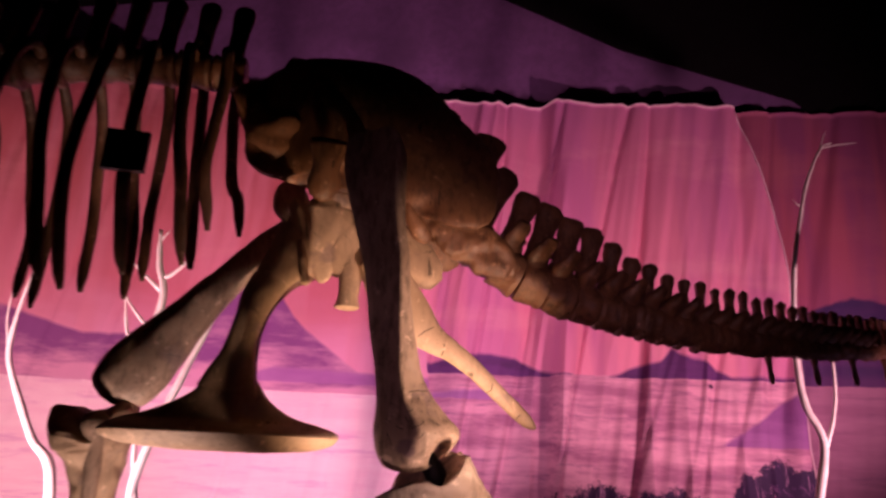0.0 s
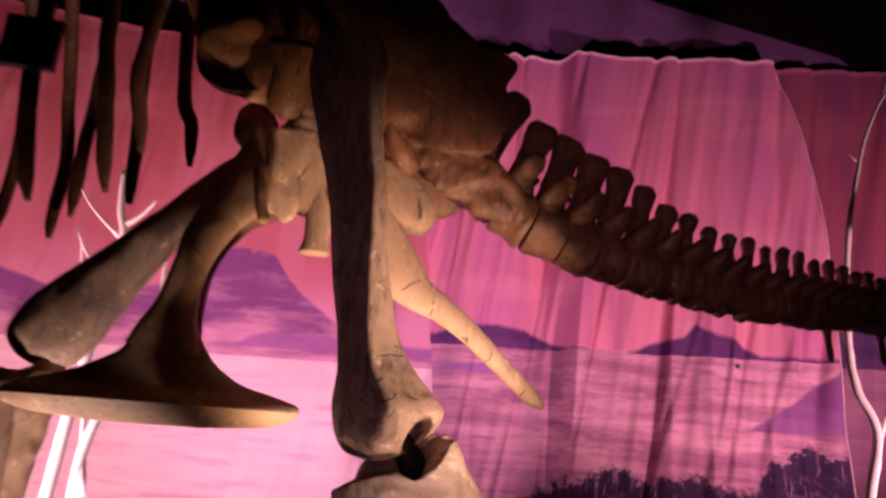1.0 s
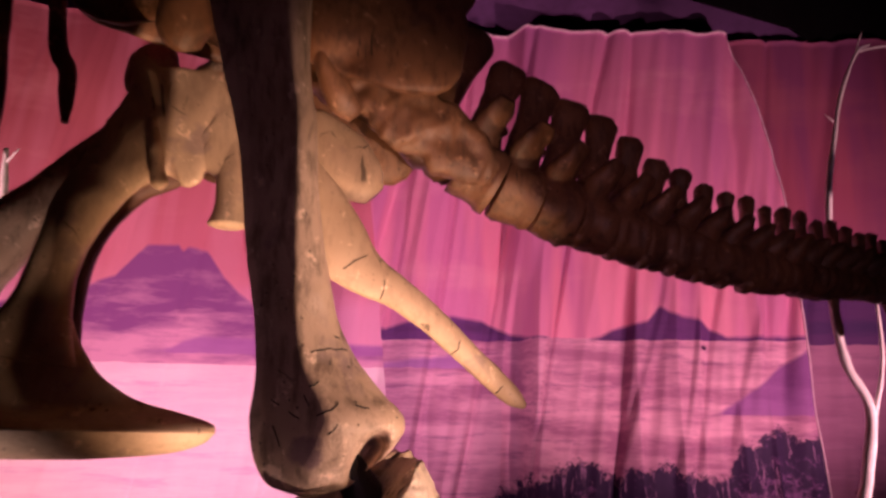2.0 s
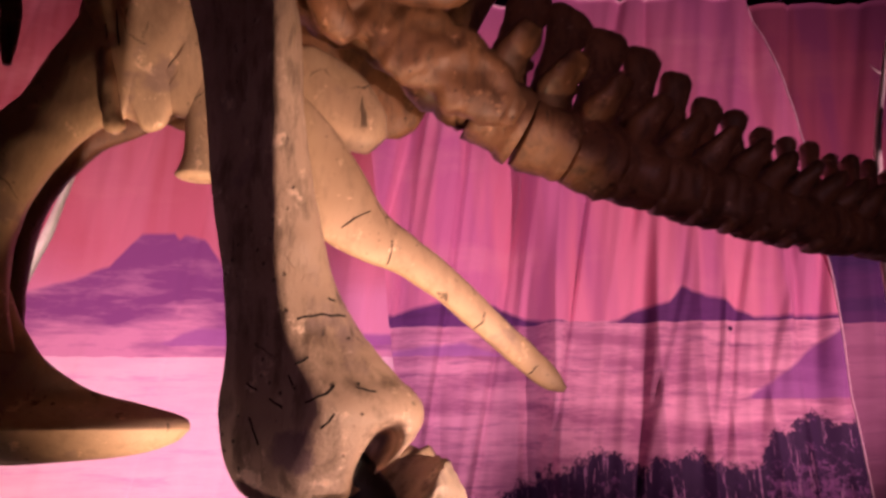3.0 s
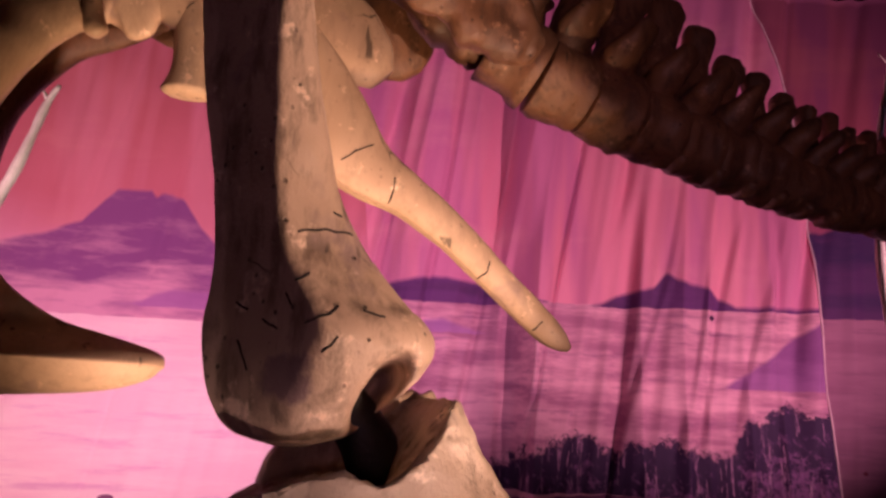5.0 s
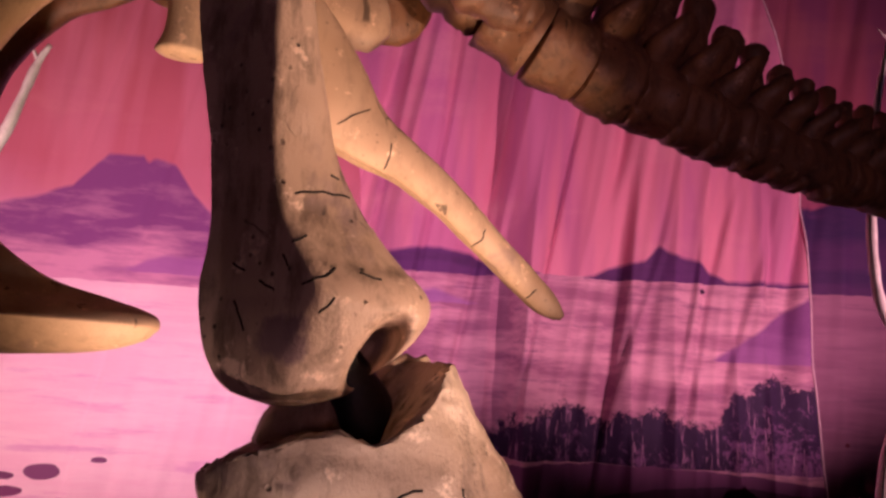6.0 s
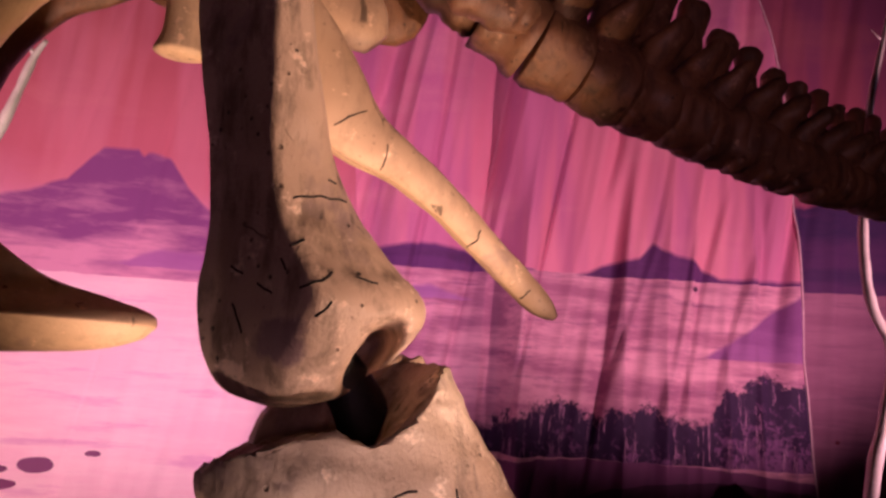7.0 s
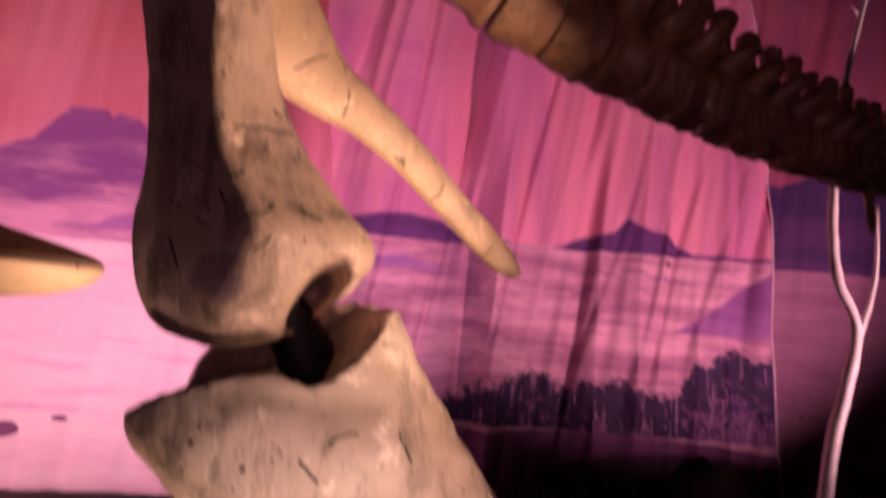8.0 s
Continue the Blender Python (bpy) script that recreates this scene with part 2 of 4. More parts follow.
PURPLE, DEEP, MAUVE = (0.14, 0.04, 0.20), (0.075, 0.022, 0.12), (0.30, 0.12, 0.36)
LEFT_CLOTH = cloth(
    "left_print", [(0.0, (0.80, 0.50, 0.62)), (0.36, (0.74, 0.33, 0.52)), (0.50, (0.60, 0.17, 0.24)), (0.75, (0.46, 0.11, 0.13)), (1.0, (0.30, 0.06, 0.09))],
    [([(-9.0, 3.0), (-7.6, 3.35), (-6.6, 3.05), (-5.6, 2.75), (-5.01, 2.79), (-4.68, 2.93), (-4.48, 2.99), (-4.18, 3.15), (-4.01, 3.35), (-3.87, 3.53), (-3.69, 3.55), (-3.51, 3.55), (-3.46, 3.46), (-3.4, 3.54), (-3.3, 3.52), (-3.16, 3.47), (-3.04, 3.3), (-2.95, 3.16), (-2.8, 3.01), (-2.0, 2.42), (0.0, 2.2)],
      2.1, (0.25, 0.075, 0.27), (0.72, 0.36, 0.54), 0.35, False),
     ([(-9.0, 2.0), (-5.0, 2.04), (-3.53, 2.28), (-3.32, 2.39), (-3.12, 2.45), (-2.68, 2.44), (-1.2, 2.38), (0.0, 2.3)], 2.23, (0.34, 0.12, 0.38), (0.42, 0.17, 0.44), 0.2, False)],
    {"ray": (0.70, 0.26, 0.36), "cloud": (0.78, 0.34, 0.36), "low": (0.86, 0.60, 0.72), "high": (0.90, 0.70, 0.78), "streak": (0.68, 0.38, 0.62),
     "horizon": 2.18, "span": (-9.0, 0.0)},
    [(-4.72, 0.20, 0.17, 0.05, (0.16, 0.05, 0.14)), (-4.35, 0.10, 0.10, 0.04, (0.16, 0.05, 0.14)), (-4.02, 0.14, 0.16, 0.08, (0.20, 0.07, 0.18)),
     (-3.52, 0.27, 0.07, 0.03, (0.20, 0.07, 0.18)), (-4.3, -0.05, 0.14, 0.05, (0.18, 0.05, 0.15))])
MID_CLOTH = cloth(
    "middle_print", [(0.0, (0.70, 0.40, 0.66)), (0.36, (0.80, 0.30, 0.46)), (0.52, (0.78, 0.27, 0.42)), (0.78, (0.62, 0.20, 0.36)), (1.0, (0.42, 0.14, 0.36))],
    [([(-1.6, 2.40), (-1.0, 2.55), (-0.7, 2.63), (-0.32, 2.71), (0.15, 2.66), (0.46, 2.50), (1.2, 2.36), (1.5, 2.47), (1.72, 2.58), (2.02, 2.64), (2.10, 2.73),
       (2.17, 2.81), (2.26, 2.74), (2.38, 2.69), (2.56, 2.66), (2.70, 2.56), (2.87, 2.46), (3.4, 2.47), (4.0, 2.46)], 2.40, DEEP, PURPLE, 0.4, False),
     ([(-1.6, 1.0), (2.2, 1.5), (2.66, 1.60), (3.12, 1.90), (3.45, 2.16), (3.66, 2.30), (4.0, 2.4)], 1.60, (0.22, 0.07, 0.26), (0.34, 0.13, 0.38), 0.5, False),
     ([(-1.6, 2.1), (-0.6, 2.2), (-0.2, 2.25), (0.6, 2.0), (4.0, 1.9)], 2.08, MAUVE, (0.45, 0.2, 0.5), 0.4, False),
     ([(-1.6, 0.5), (0.1, 0.62), (0.4, 0.82), (0.98, 1.02), (1.33, 1.10), (1.62, 0.95), (1.85, 1.06), (2.2, 1.08), (2.48, 0.96), (2.76, 0.98), (2.92, 1.28),
       (3.28, 1.46), (3.66, 1.40), (4.0, 1.3)], 0.52, (0.028, 0.010, 0.060), (0.30, 0.12, 0.34), 0.70, True)],
    {"ray": (0.46, 0.14, 0.38), "cloud": (0.86, 0.42, 0.52), "low": (0.42, 0.17, 0.31), "high": (0.76, 0.40, 0.56), "streak": (0.25, 0.09, 0.23),
     "horizon": 2.42, "span": (-1.6, 4.0)},
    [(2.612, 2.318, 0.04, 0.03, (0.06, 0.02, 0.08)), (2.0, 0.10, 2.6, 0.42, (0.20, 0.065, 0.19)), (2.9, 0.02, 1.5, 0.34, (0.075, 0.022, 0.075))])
RIGHT_CLOTH = cloth(
    "right_print", [(0.0, (0.5, 0.24, 0.42)), (0.40, (0.30, 0.07, 0.17)), (0.62, (0.33, 0.07, 0.13)), (0.8, (0.28, 0.06, 0.13)), (1.0, (0.30, 0.09, 0.17))],
    [([(2.8, 3.3), (3.9, 3.35), (4.5, 3.55), (5.2, 3.4), (6.2, 3.2), (8.0, 3.4), (10.0, 3.0)], 2.38, (0.035, 0.012, 0.09), (0.09, 0.025, 0.13), 0.8, False)],
    {"ray": (0.17, 0.04, 0.15), "cloud": (0.40, 0.12, 0.16), "low": (0.28, 0.11, 0.22), "high": (0.35, 0.15, 0.27), "streak": (0.20, 0.08, 0.18),
     "horizon": 2.40, "span": (2.8, 10.0)},
    [(4.1, 0.82, 0.03, 0.02, (0.15, 0.02, 0.05))])


# ---- mesh helpers ----
def mesh_object(name, verts, faces, mat, parent=None, label="", smooth=True):
    me = bpy.data.meshes.new(name)
    me.from_pydata([tuple(v) for v in verts], [], faces)
    me.materials.append(mat)
    if smooth:
        me.polygons.foreach_set("use_smooth", [True] * len(me.polygons))
    me.update()
    ob = new(name, me)
    if parent:
        ob.parent = parent
    if label:
        ob["label"] = label
    return ob


def spline(keys, t):
    """Catmull-Rom through keys, t from 0 to len(keys) - 1."""
    i = min(int(t), len(keys) - 2)
    f = t - i
    p1, p2 = np.array(keys[i]), np.array(keys[i + 1])
    p0 = np.array(keys[i - 1]) if i else 2 * p1 - p2
    p3 = np.array(keys[i + 2]) if i + 2 < len(keys) else 2 * p2 - p1
    return 0.5 * (2 * p1 + (p2 - p0) * f + (2 * p0 - 5 * p1 + 4 * p2 - p3) * f * f + (3 * p1 - p0 - 3 * p2 + p3) * f ** 3)


def loft(keys, seg=20, steps=5, rough=0.006, grain=7.0, power=2.0, ridge=(), across=(0, 1, 0), shape=None, seed=0.0, level=False):
    """A bone: keys are (x, y, z, half width, half depth) along its length. Gives verts and faces."""
    verts, faces = [], []
    count = (len(keys) - 1) * steps + 1
    rows = [spline(keys, i / steps) for i in range(count)]
    depth_axis = Vector(across)
    for i, r in enumerate(rows):
        tangent = Vector((rows[min(i + 1, count - 1)] - rows[max(i - 1, 0)])[:3]).normalized()
        if level:
            tangent = Vector((0, 0, -1))
        side = tangent.cross(depth_axis).normalized()
        deep = side.cross(tangent).normalized()
        for k in range(seg):
            a = 2 * math.pi * k / seg
            c, s = math.cos(a), math.sin(a)
            q = (abs(c) ** power + abs(s) ** power) ** (-1 / power)
            if ridge:
                for angle, amount, width in ridge:
                    d = (a - math.radians(angle) + math.pi) % (2 * math.pi) - math.pi
                    q *= 1 + amount * math.exp(-(d / width) ** 2)
            p = Vector(r[:3]) + side * (c * q * max(r[3], 0.002)) + deep * (s * q * max(r[4], 0.002))
            if rough:
                n = noise.noise(p * grain + Vector((seed, 0, 0))) + 0.5 * noise.noise(p * grain * 2.7 + Vector((0, seed, 3)))
                p += (side * c + deep * s) * n * rough
            verts.append(shape(p) if shape else p)
    for i in range(count - 1):
        for k in range(seg):
            a, b = i * seg + k, i * seg + (k + 1) % seg
            faces.append((a, b, b + seg, a + seg))
    faces.append(tuple(range(seg))[::-1])
    faces.append(tuple(range((count - 1) * seg, count * seg)))
    return verts, faces


def joined(*meshes):
    verts, faces = [], []
    for v, f in meshes:
        o = len(verts)
        verts += list(v)
        faces += [tuple(i + o for i in p) for p in f]
    return verts, faces


def box_mesh(c, s):
    v = [Vector((c[0] + s[0] * i / 2, c[1] + s[1] * j / 2, c[2] + s[2] * k / 2)) for i in (-1, 1) for j in (-1, 1) for k in (-1, 1)]
    return v, [(0, 1, 3, 2), (4, 6, 7, 5), (0, 4, 5, 1), (2, 3, 7, 6), (0, 2, 6, 4), (1, 5, 7, 3)]


def structure(name, meshdata, mat, label, smooth=False):
    return tagged(mesh_object(name, *meshdata, mat, None, "", smooth), label, name.split("_")[0], "", "structure")


# ---- the hall ----
structure("floor", box_mesh((0, 2, -0.55), (26, 19, 0.2)), FLOOR, "dark exhibition floor")
structure("wall_north", box_mesh((0, 9.88, 4.25), (26, 0.3, 9.9)), WALL, "dark purple painted wall behind the cloth")
structure("wall_south", box_mesh((0, -7.2, 4.25), (26, 0.3, 9.9)), BLACK, "black painted wall")
structure("wall_east", box_mesh((12.8, 2, 4.25), (0.3, 18, 9.9)), BLACK, "black painted wall")
structure("wall_west", box_mesh((-12.8, 2, 4.25), (0.3, 18, 9.9)), BLACK, "black painted wall")
# flat black sheet, added to keep the wall's upper right black
SHEET_EDGE = [(-1.29, 9.0), (-0.39, 8.76), (1.77, 7.5), (3.0, 6.99), (4.16, 6.52), (4.76, 5.9), (12.6, 5.6), (12.6, 9.0)]
sheet_count = len(SHEET_EDGE)
structure("drape_black", ([Vector((px, py, pz)) for py in (9.68, 9.72) for px, pz in SHEET_EDGE],
                          [tuple(range(sheet_count)), tuple(range(sheet_count, 2 * sheet_count))[::-1]]
                          + [(k, (k + 1) % sheet_count, (k + 1) % sheet_count + sheet_count, k + sheet_count) for k in range(sheet_count)]),
          BLACK, "flat black sheet added above the cloth")
structure("ceiling", box_mesh((0, 2, 9.1), (26, 19, 0.3)), BLACK, "black ceiling of the dark hall")


# ---- the painted cloth: three hanging panels ----
def bend(x):
    return 9.41 - 0.045 * max(0.0, -1.0 - x) ** 2


def fold(x, z, amount, seed):
    """Depth of the hanging folds: broad waves, slanting creases and fine ripples."""
    s = x - 0.10 * z + 0.10 * math.sin(z * 0.9 + seed)
    a = noise.noise(Vector((s * 1.5, seed, z * 0.08)))
    b = 1 - 2.4 * abs(noise.noise(Vector((s * 2.9, seed + 5, z * 0.12))))
    c = noise.noise(Vector(((x - 0.16 * z) * 9.0, seed + 9, z * 0.2)))
    d = noise.noise(Vector(((x - 0.17 * z) * 2.1, seed + 13, z * 0.10)))
    if seed == 11.7:
        for foot, wide, deep in ((1.69, 0.05, 0.060), (2.20, 0.045, 0.05), (2.40, 0.05, 0.06), (1.10, 0.06, 0.05), (-0.2, 0.06, 0.05), (2.80, 0.05, 0.05)):
            u = (x - foot - 0.25 * (z - 1.0) - 0.04 * math.sin(z * 2 + foot * 5)) / wide
            if abs(u) < 3:
                c += deep / amount * u * math.exp(-u * u) * 3.8 * max(0.0, min(1.0, (z - 0.6) / 0.5)) * max(0.25, 1 - abs(z - 1.8) / 3)
    return amount * (0.7 * a + 0.50 * b + 0.26 * c) - 0.085 * math.exp(-(d / 0.085) ** 2) * min(1.0, amount * 9)


def flat(x):
    return 0.0


def deep_pleat(x):
    """One deep fold, added to darken an upright band: the cloth turns away from the right-hand lamp."""
    u = (x - 0.64) / 0.28
    return -0.40 * u * math.exp(-u * u)


def cloth_panel(name, left, right, top, offset, amount, mat, label, seed, cols=220, rows=70, pleat=flat):
    verts, faces = [], []
    for layer in (0.0, 0.006):
        for j in range(rows + 1):
            v = j / rows
            for i in range(cols + 1):
                u = i / cols
                xm = left(3.0) + (right(3.0) - left(3.0)) * u
                zt = top(xm) + 0.014 * noise.noise(Vector((xm * 2.2, seed, 1.0))) + 0.010 * noise.noise(Vector((xm * 7, seed, 2.0)))
                z = -0.44 + (zt + 0.44) * v
                x = left(z) + (right(z) - left(z)) * u
                verts.append((x, bend(x) + offset + layer + pleat(x) - fold(x, z, amount * (1 - v * 0.35), seed), z))
    w = cols + 1
    half = w * (rows + 1)
    for j in range(rows):
        for i in range(cols):
            a = j * w + i
            faces.append((a, a + 1, a + w + 1, a + w))
            a += half
            faces.append((a, a + w, a + w + 1, a + 1))
    for j in range(rows):
        for i in (0, cols):
            a = j * w + i
            faces.append((a, a + w, a + w + half, a + half))
    for i in range(cols):
        for j in (0, rows):
            a = j * w + i
            faces.append((a, a + half, a + half + 1, a + 1))
    ob = mesh_object(name, verts, faces, mat)
    return tagged(ob, label, "backdrop", "", "structure")


def mid_left(z):
    return -0.72 - 0.115 * z


def mid_right(z):
    return 3.69 - 0.085 * max(0.0, z - 3.6) ** 1.7 + 0.07 * max(0.0, 1.6 - z)


def cloth_top(x):
    return 6.49 - 0.055 * max(-1.0, x)


cloth_panel("backdrop_1", lambda z: -9.0, lambda z: mid_left(z) + 0.5, lambda x: 6.60, 0.16, 0.06, LEFT_CLOTH,
            "hanging printed cloth with a purple volcano under a red sky", 3.1)
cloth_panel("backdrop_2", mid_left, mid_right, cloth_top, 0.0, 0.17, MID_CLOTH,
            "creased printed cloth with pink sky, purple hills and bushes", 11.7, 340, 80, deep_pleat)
cloth_panel("backdrop_3", lambda z: 3.0, lambda z: 10.0, lambda x: 6.30 - 0.04 * (x - 3.0), 0.17, 0.09, RIGHT_CLOTH,
            "dull magenta printed cloth with a dark blue hill", 23.3)

# pale sewn hems along the free edges of the middle cloth
CLOTH_HEM = plain("cloth_hem", (0.80, 0.55, 0.68), 0.7, 0, 14, 0.3, 0.3, 0.006)
middle = bpy.data.objects["backdrop_2"]


def hem_point(x, z, v, out):
    return (x, bend(x) + deep_pleat(x) - fold(x, z, 0.17 * (1 - v * 0.35), 11.7) - out, z)


side_hem = [(*hem_point(mid_right(z), z, (z + 0.44) / 6.7, 0.004), 0.011, 0.011) for z in [-0.4 + 0.11 * k for k in range(61)]]
mesh_object("hem", *loft(side_hem, 8, 1, 0.002), CLOTH_HEM, middle, "pale sewn edge of the cloth")
top_hem = []
for k in range(91):
    xm = mid_left(3.0) + (mid_right(3.0) - mid_left(3.0)) * k / 90
    zt = cloth_top(xm) + 0.014 * noise.noise(Vector((xm * 2.2, 11.7, 1.0))) + 0.010 * noise.noise(Vector((xm * 7, 11.7, 2.0)))
    xt = mid_left(zt) + (mid_right(zt) - mid_left(zt)) * k / 90
    top_hem.append((*hem_point(xt, zt - 0.01, 1.0, 0.004), 0.020, 0.016))
mesh_object("hem", *loft(top_hem, 8, 1, 0.002), CLOTH_HEM, middle, "pale sewn edge of the cloth")

# dark earth along the foot of the cloth
verts, faces = [], []
for j in range(25):
    for i in range(121):
        x, y = -8 + i * 0.15, 7.9 + j * 0.06
        rise = 0.5 - 0.5 * math.cos(math.pi * min(1.0, j / 20.0))
        side = 0.03 + 0.40 / (1 + math.exp(-(x - 2.3) * 3.0)) + 0.62 * math.exp(-((x - 3.30) / 0.60) ** 2)
        n = 0.5 + 0.5 * noise.noise(Vector((x * 0.9, y * 0.9, 0))) + 0.35 * noise.noise(Vector((x * 3.5, y * 3.5, 4))) + 0.2 * noise.noise(Vector((x * 9, y * 9, 7)))
        verts.append((x, min(y, bend(x) - 0.10 - 0.002 * (24 - j)), -0.46 + rise * side * max(0.05, n)))
for j in range(24):
    for i in range(120):
        a = j * 121 + i
        faces.append((a, a + 1, a + 122, a + 121))
tagged(mesh_object("soil_bank", verts, faces, SOIL), "dark rough earth heaped along the foot of the backdrop", "soil", "", "stuff")

# ---- the skeleton: x towards the tail, y away from the walkway ----
dino = tagged(new("dinosaur_skeleton"), "mounted tan and brown skeleton of a large two-legged dinosaur", "skeleton")
dino.matrix_world = pose(-0.15, 3.97, 0, 0, 0, 18)


def bone(name, meshdata, mat=BONE, parent=None, label=""):
    return mesh_object(name, *meshdata, mat, parent or dino, label)


def along(line, x):
    for (x0, z0), (x1, z1) in zip(line, line[1:]):
        if x <= x1:
            return z0 + (z1 - z0) * max(0.0, (x - x0) / (x1 - x0))
    return line[-1][1]


# near hind leg
FEMUR = [(-0.345, -0.5, 2.78, 0.05, 0.04), (-0.34, -0.5, 2.74, 0.115, 0.09), (-0.325, -0.51, 2.62, 0.145, 0.115), (-0.315, -0.52, 2.5, 0.14, 0.115),
         (-0.282, -0.54, 2.29, 0.116, 0.105), (-0.243, -0.55, 2.12, 0.106, 0.1), (-0.219, -0.56, 1.95, 0.096, 0.096), (-0.195, -0.57, 1.79, 0.098, 0.098),
         (-0.171, -0.58, 1.68, 0.099, 0.104), (-0.147, -0.58, 1.585, 0.104, 0.108), (-0.112, -0.58, 1.49, 0.13, 0.108), (-0.086, -0.58, 1.43, 0.157, 0.107),
         (-0.064, -0.58, 1.375, 0.182, 0.106), (-0.068, -0.58, 1.32, 0.171, 0.106), (-0.088, -0.58, 1.262, 0.131, 0.098), (-0.096, -0.58, 1.222, 0.091, 0.08),
         (-0.096, -0.58, 1.202, 0.028, 0.03)]
FEMUR_EDGE = [(1.15, -0.16), (1.28, -0.10), (1.36, -0.04), (1.43, -0.12), (1.50, -0.15), (1.60, -0.02), (1.715, 0.18), (1.91, 0.40), (2.15, 0.55), (2.9, 0.62)]
FEMUR_RINGS = [spline(FEMUR, (len(FEMUR) - 1) * k / 300) for k in range(301)]


def femur_faces(p):
    """The walkway side of the thigh bone: two faces that meet in a long blunt edge, and the hollow behind the knee."""
    cx, cy, _, a, depth = min(FEMUR_RINGS, key=lambda r: abs(r[2] - p.z))
    if p.y < cy and a > 0.06:
        u = max(-1.0, min(1.0, (p.x - cx) / a))
        edge = along(FEMUR_EDGE, p.z) + 0.02 * noise.noise(Vector((p.z * 6, 2, 3)))
        v = u - edge
        blunt = 0.0012 if p.z > 1.36 else 0.0012 + 0.25 * (1.36 - p.z)
        slope = 0.5 * (1.10 + 0.30) * (math.sqrt(v * v + blunt) - math.sqrt(blunt)) - 0.5 * (1.10 - 0.30) * v
        peak = cy - 0.88 * (1 + edge) * a
        rim = max(0.0, 1 - abs(u) ** 7) ** (1 / 3.0)
        y = cy + (peak + slope * a - cy) * rim
        y += 0.0035 * noise.noise(p * 14) + 0.0022 * noise.noise(p * 37)
        p.y = min(cy, y)
    q = Vector((p.x, p.z)) - Vector((0.040, 1.306))
    run = q.x * 0.55 + q.y * 0.83
    d = Vector((q.x * 0.83 - q.y * 0.55, run * (0.62 if run > 0 else 0.30))).length
    if p.y < -0.5:
        p.y += 0.19 * math.exp(-(d / 0.022) ** 4)
    return p


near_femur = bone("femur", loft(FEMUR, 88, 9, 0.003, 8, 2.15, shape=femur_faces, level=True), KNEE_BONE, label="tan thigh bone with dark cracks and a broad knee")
bone("femur_head", loft([(-0.34, -0.50, 2.66, 0.09, 0.10), (-0.34, -0.38, 2.68, 0.085, 0.085), (-0.34, -0.27, 2.70, 0.10, 0.10), (-0.34, -0.2, 2.70, 0.05, 0.05)],
                         16, 4, across=(0, 0, 1)), BONE, near_femur)


def tibia_mesh(h, y, length, lean0, lean1, seed):
    """A shank from its head h = (x, z): the head is set at lean0, the shaft at lean1; two lobes with a saddle between."""
    keys = []
    for along, shift, a, b in [(-0.012, 0.0, 0.10, 0.06), (-0.008, 0.0, 0.185, 0.112), (0.010, 0.0, 0.212, 0.134), (0.05, 0.0, 0.216, 0.140), (0.10, 0.0, 0.208, 0.138), (0.16, 0.012, 0.180, 0.125),
                               (0.25, 0.02, 0.140, 0.105), (0.38, 0.015, 0.108, 0.092), (0.55, 0.0, 0.088, 0.085), (0.72, 0.0, 0.085, 0.08), (0.88, 0.0, 0.10, 0.09), (0.97, 0.0, 0.13, 0.10), (1.0, 0.0, 0.11, 0.07)]:
        keys.append((shift, y, -along * length, a, b))
    def angle(u):
        return lean0 + (lean1 - lean0) * min(1.0, max(0.0, u / 0.30))

    def shape(p):
        u, v = -p.z, p.x
        if u < 0.14:
            dip = 0.05 * math.exp(-((v - 0.022) / 0.052) ** 2) - 0.055 * math.exp(-((v - 0.165) / 0.07) ** 2) - 0.015 * math.exp(-((v + 0.19) / 0.06) ** 2)
            u += dip * max(0.0, 1 - max(u, 0) / 0.14)
        # the top slopes down to the walkway, except on the tall rear lobe
        front = max(0.0, min(1.0, (y - 0.01 - p.y) / 0.12))
        tall = max(0.0, min(1.0, (v - 0.05) / 0.13))
        drop = 0.105 * front * (1 - 0.9 * tall) * max(0.0, 1 - max(-p.z, 0.0) / 0.30)
        drop += (0.007 * noise.noise(Vector((v * 30, p.y * 30, seed))) + 0.005 * noise.noise(Vector((v * 70, p.y * 70, seed)))) * max(0.0, 1 - max(-p.z, 0.0) / 0.06)
        a = angle(u)
        c = Vector((h[0], 0, h[1])) + Vector((math.sin(lean1), 0, -math.cos(lean1))) * u
        return Vector((c.x + math.cos(a) * v, p.y, c.z + math.sin(a) * v - drop))
    return loft(keys, 56, 7, 0.008, 15, 2.3, [(250, 0.10, 0.4)], shape=shape, seed=seed)


FRONT_RIM = [(-0.25, 1.085), (-0.20, 1.116), (-0.155, 1.134), (-0.084, 1.158), (-0.024, 1.174), (0.025, 1.153), (0.072, 1.182), (0.119, 1.231), (0.151, 1.272), (0.30, 1.29)]
BACK_RIM = [(-0.25, 1.07), (-0.212, 1.092), (-0.149, 1.127), (-0.106, 1.155), (-0.06, 1.160), (0.0, 1.11), (0.04, 1.15), (0.069, 1.25), (0.119, 1.285), (0.30, 1.278)]


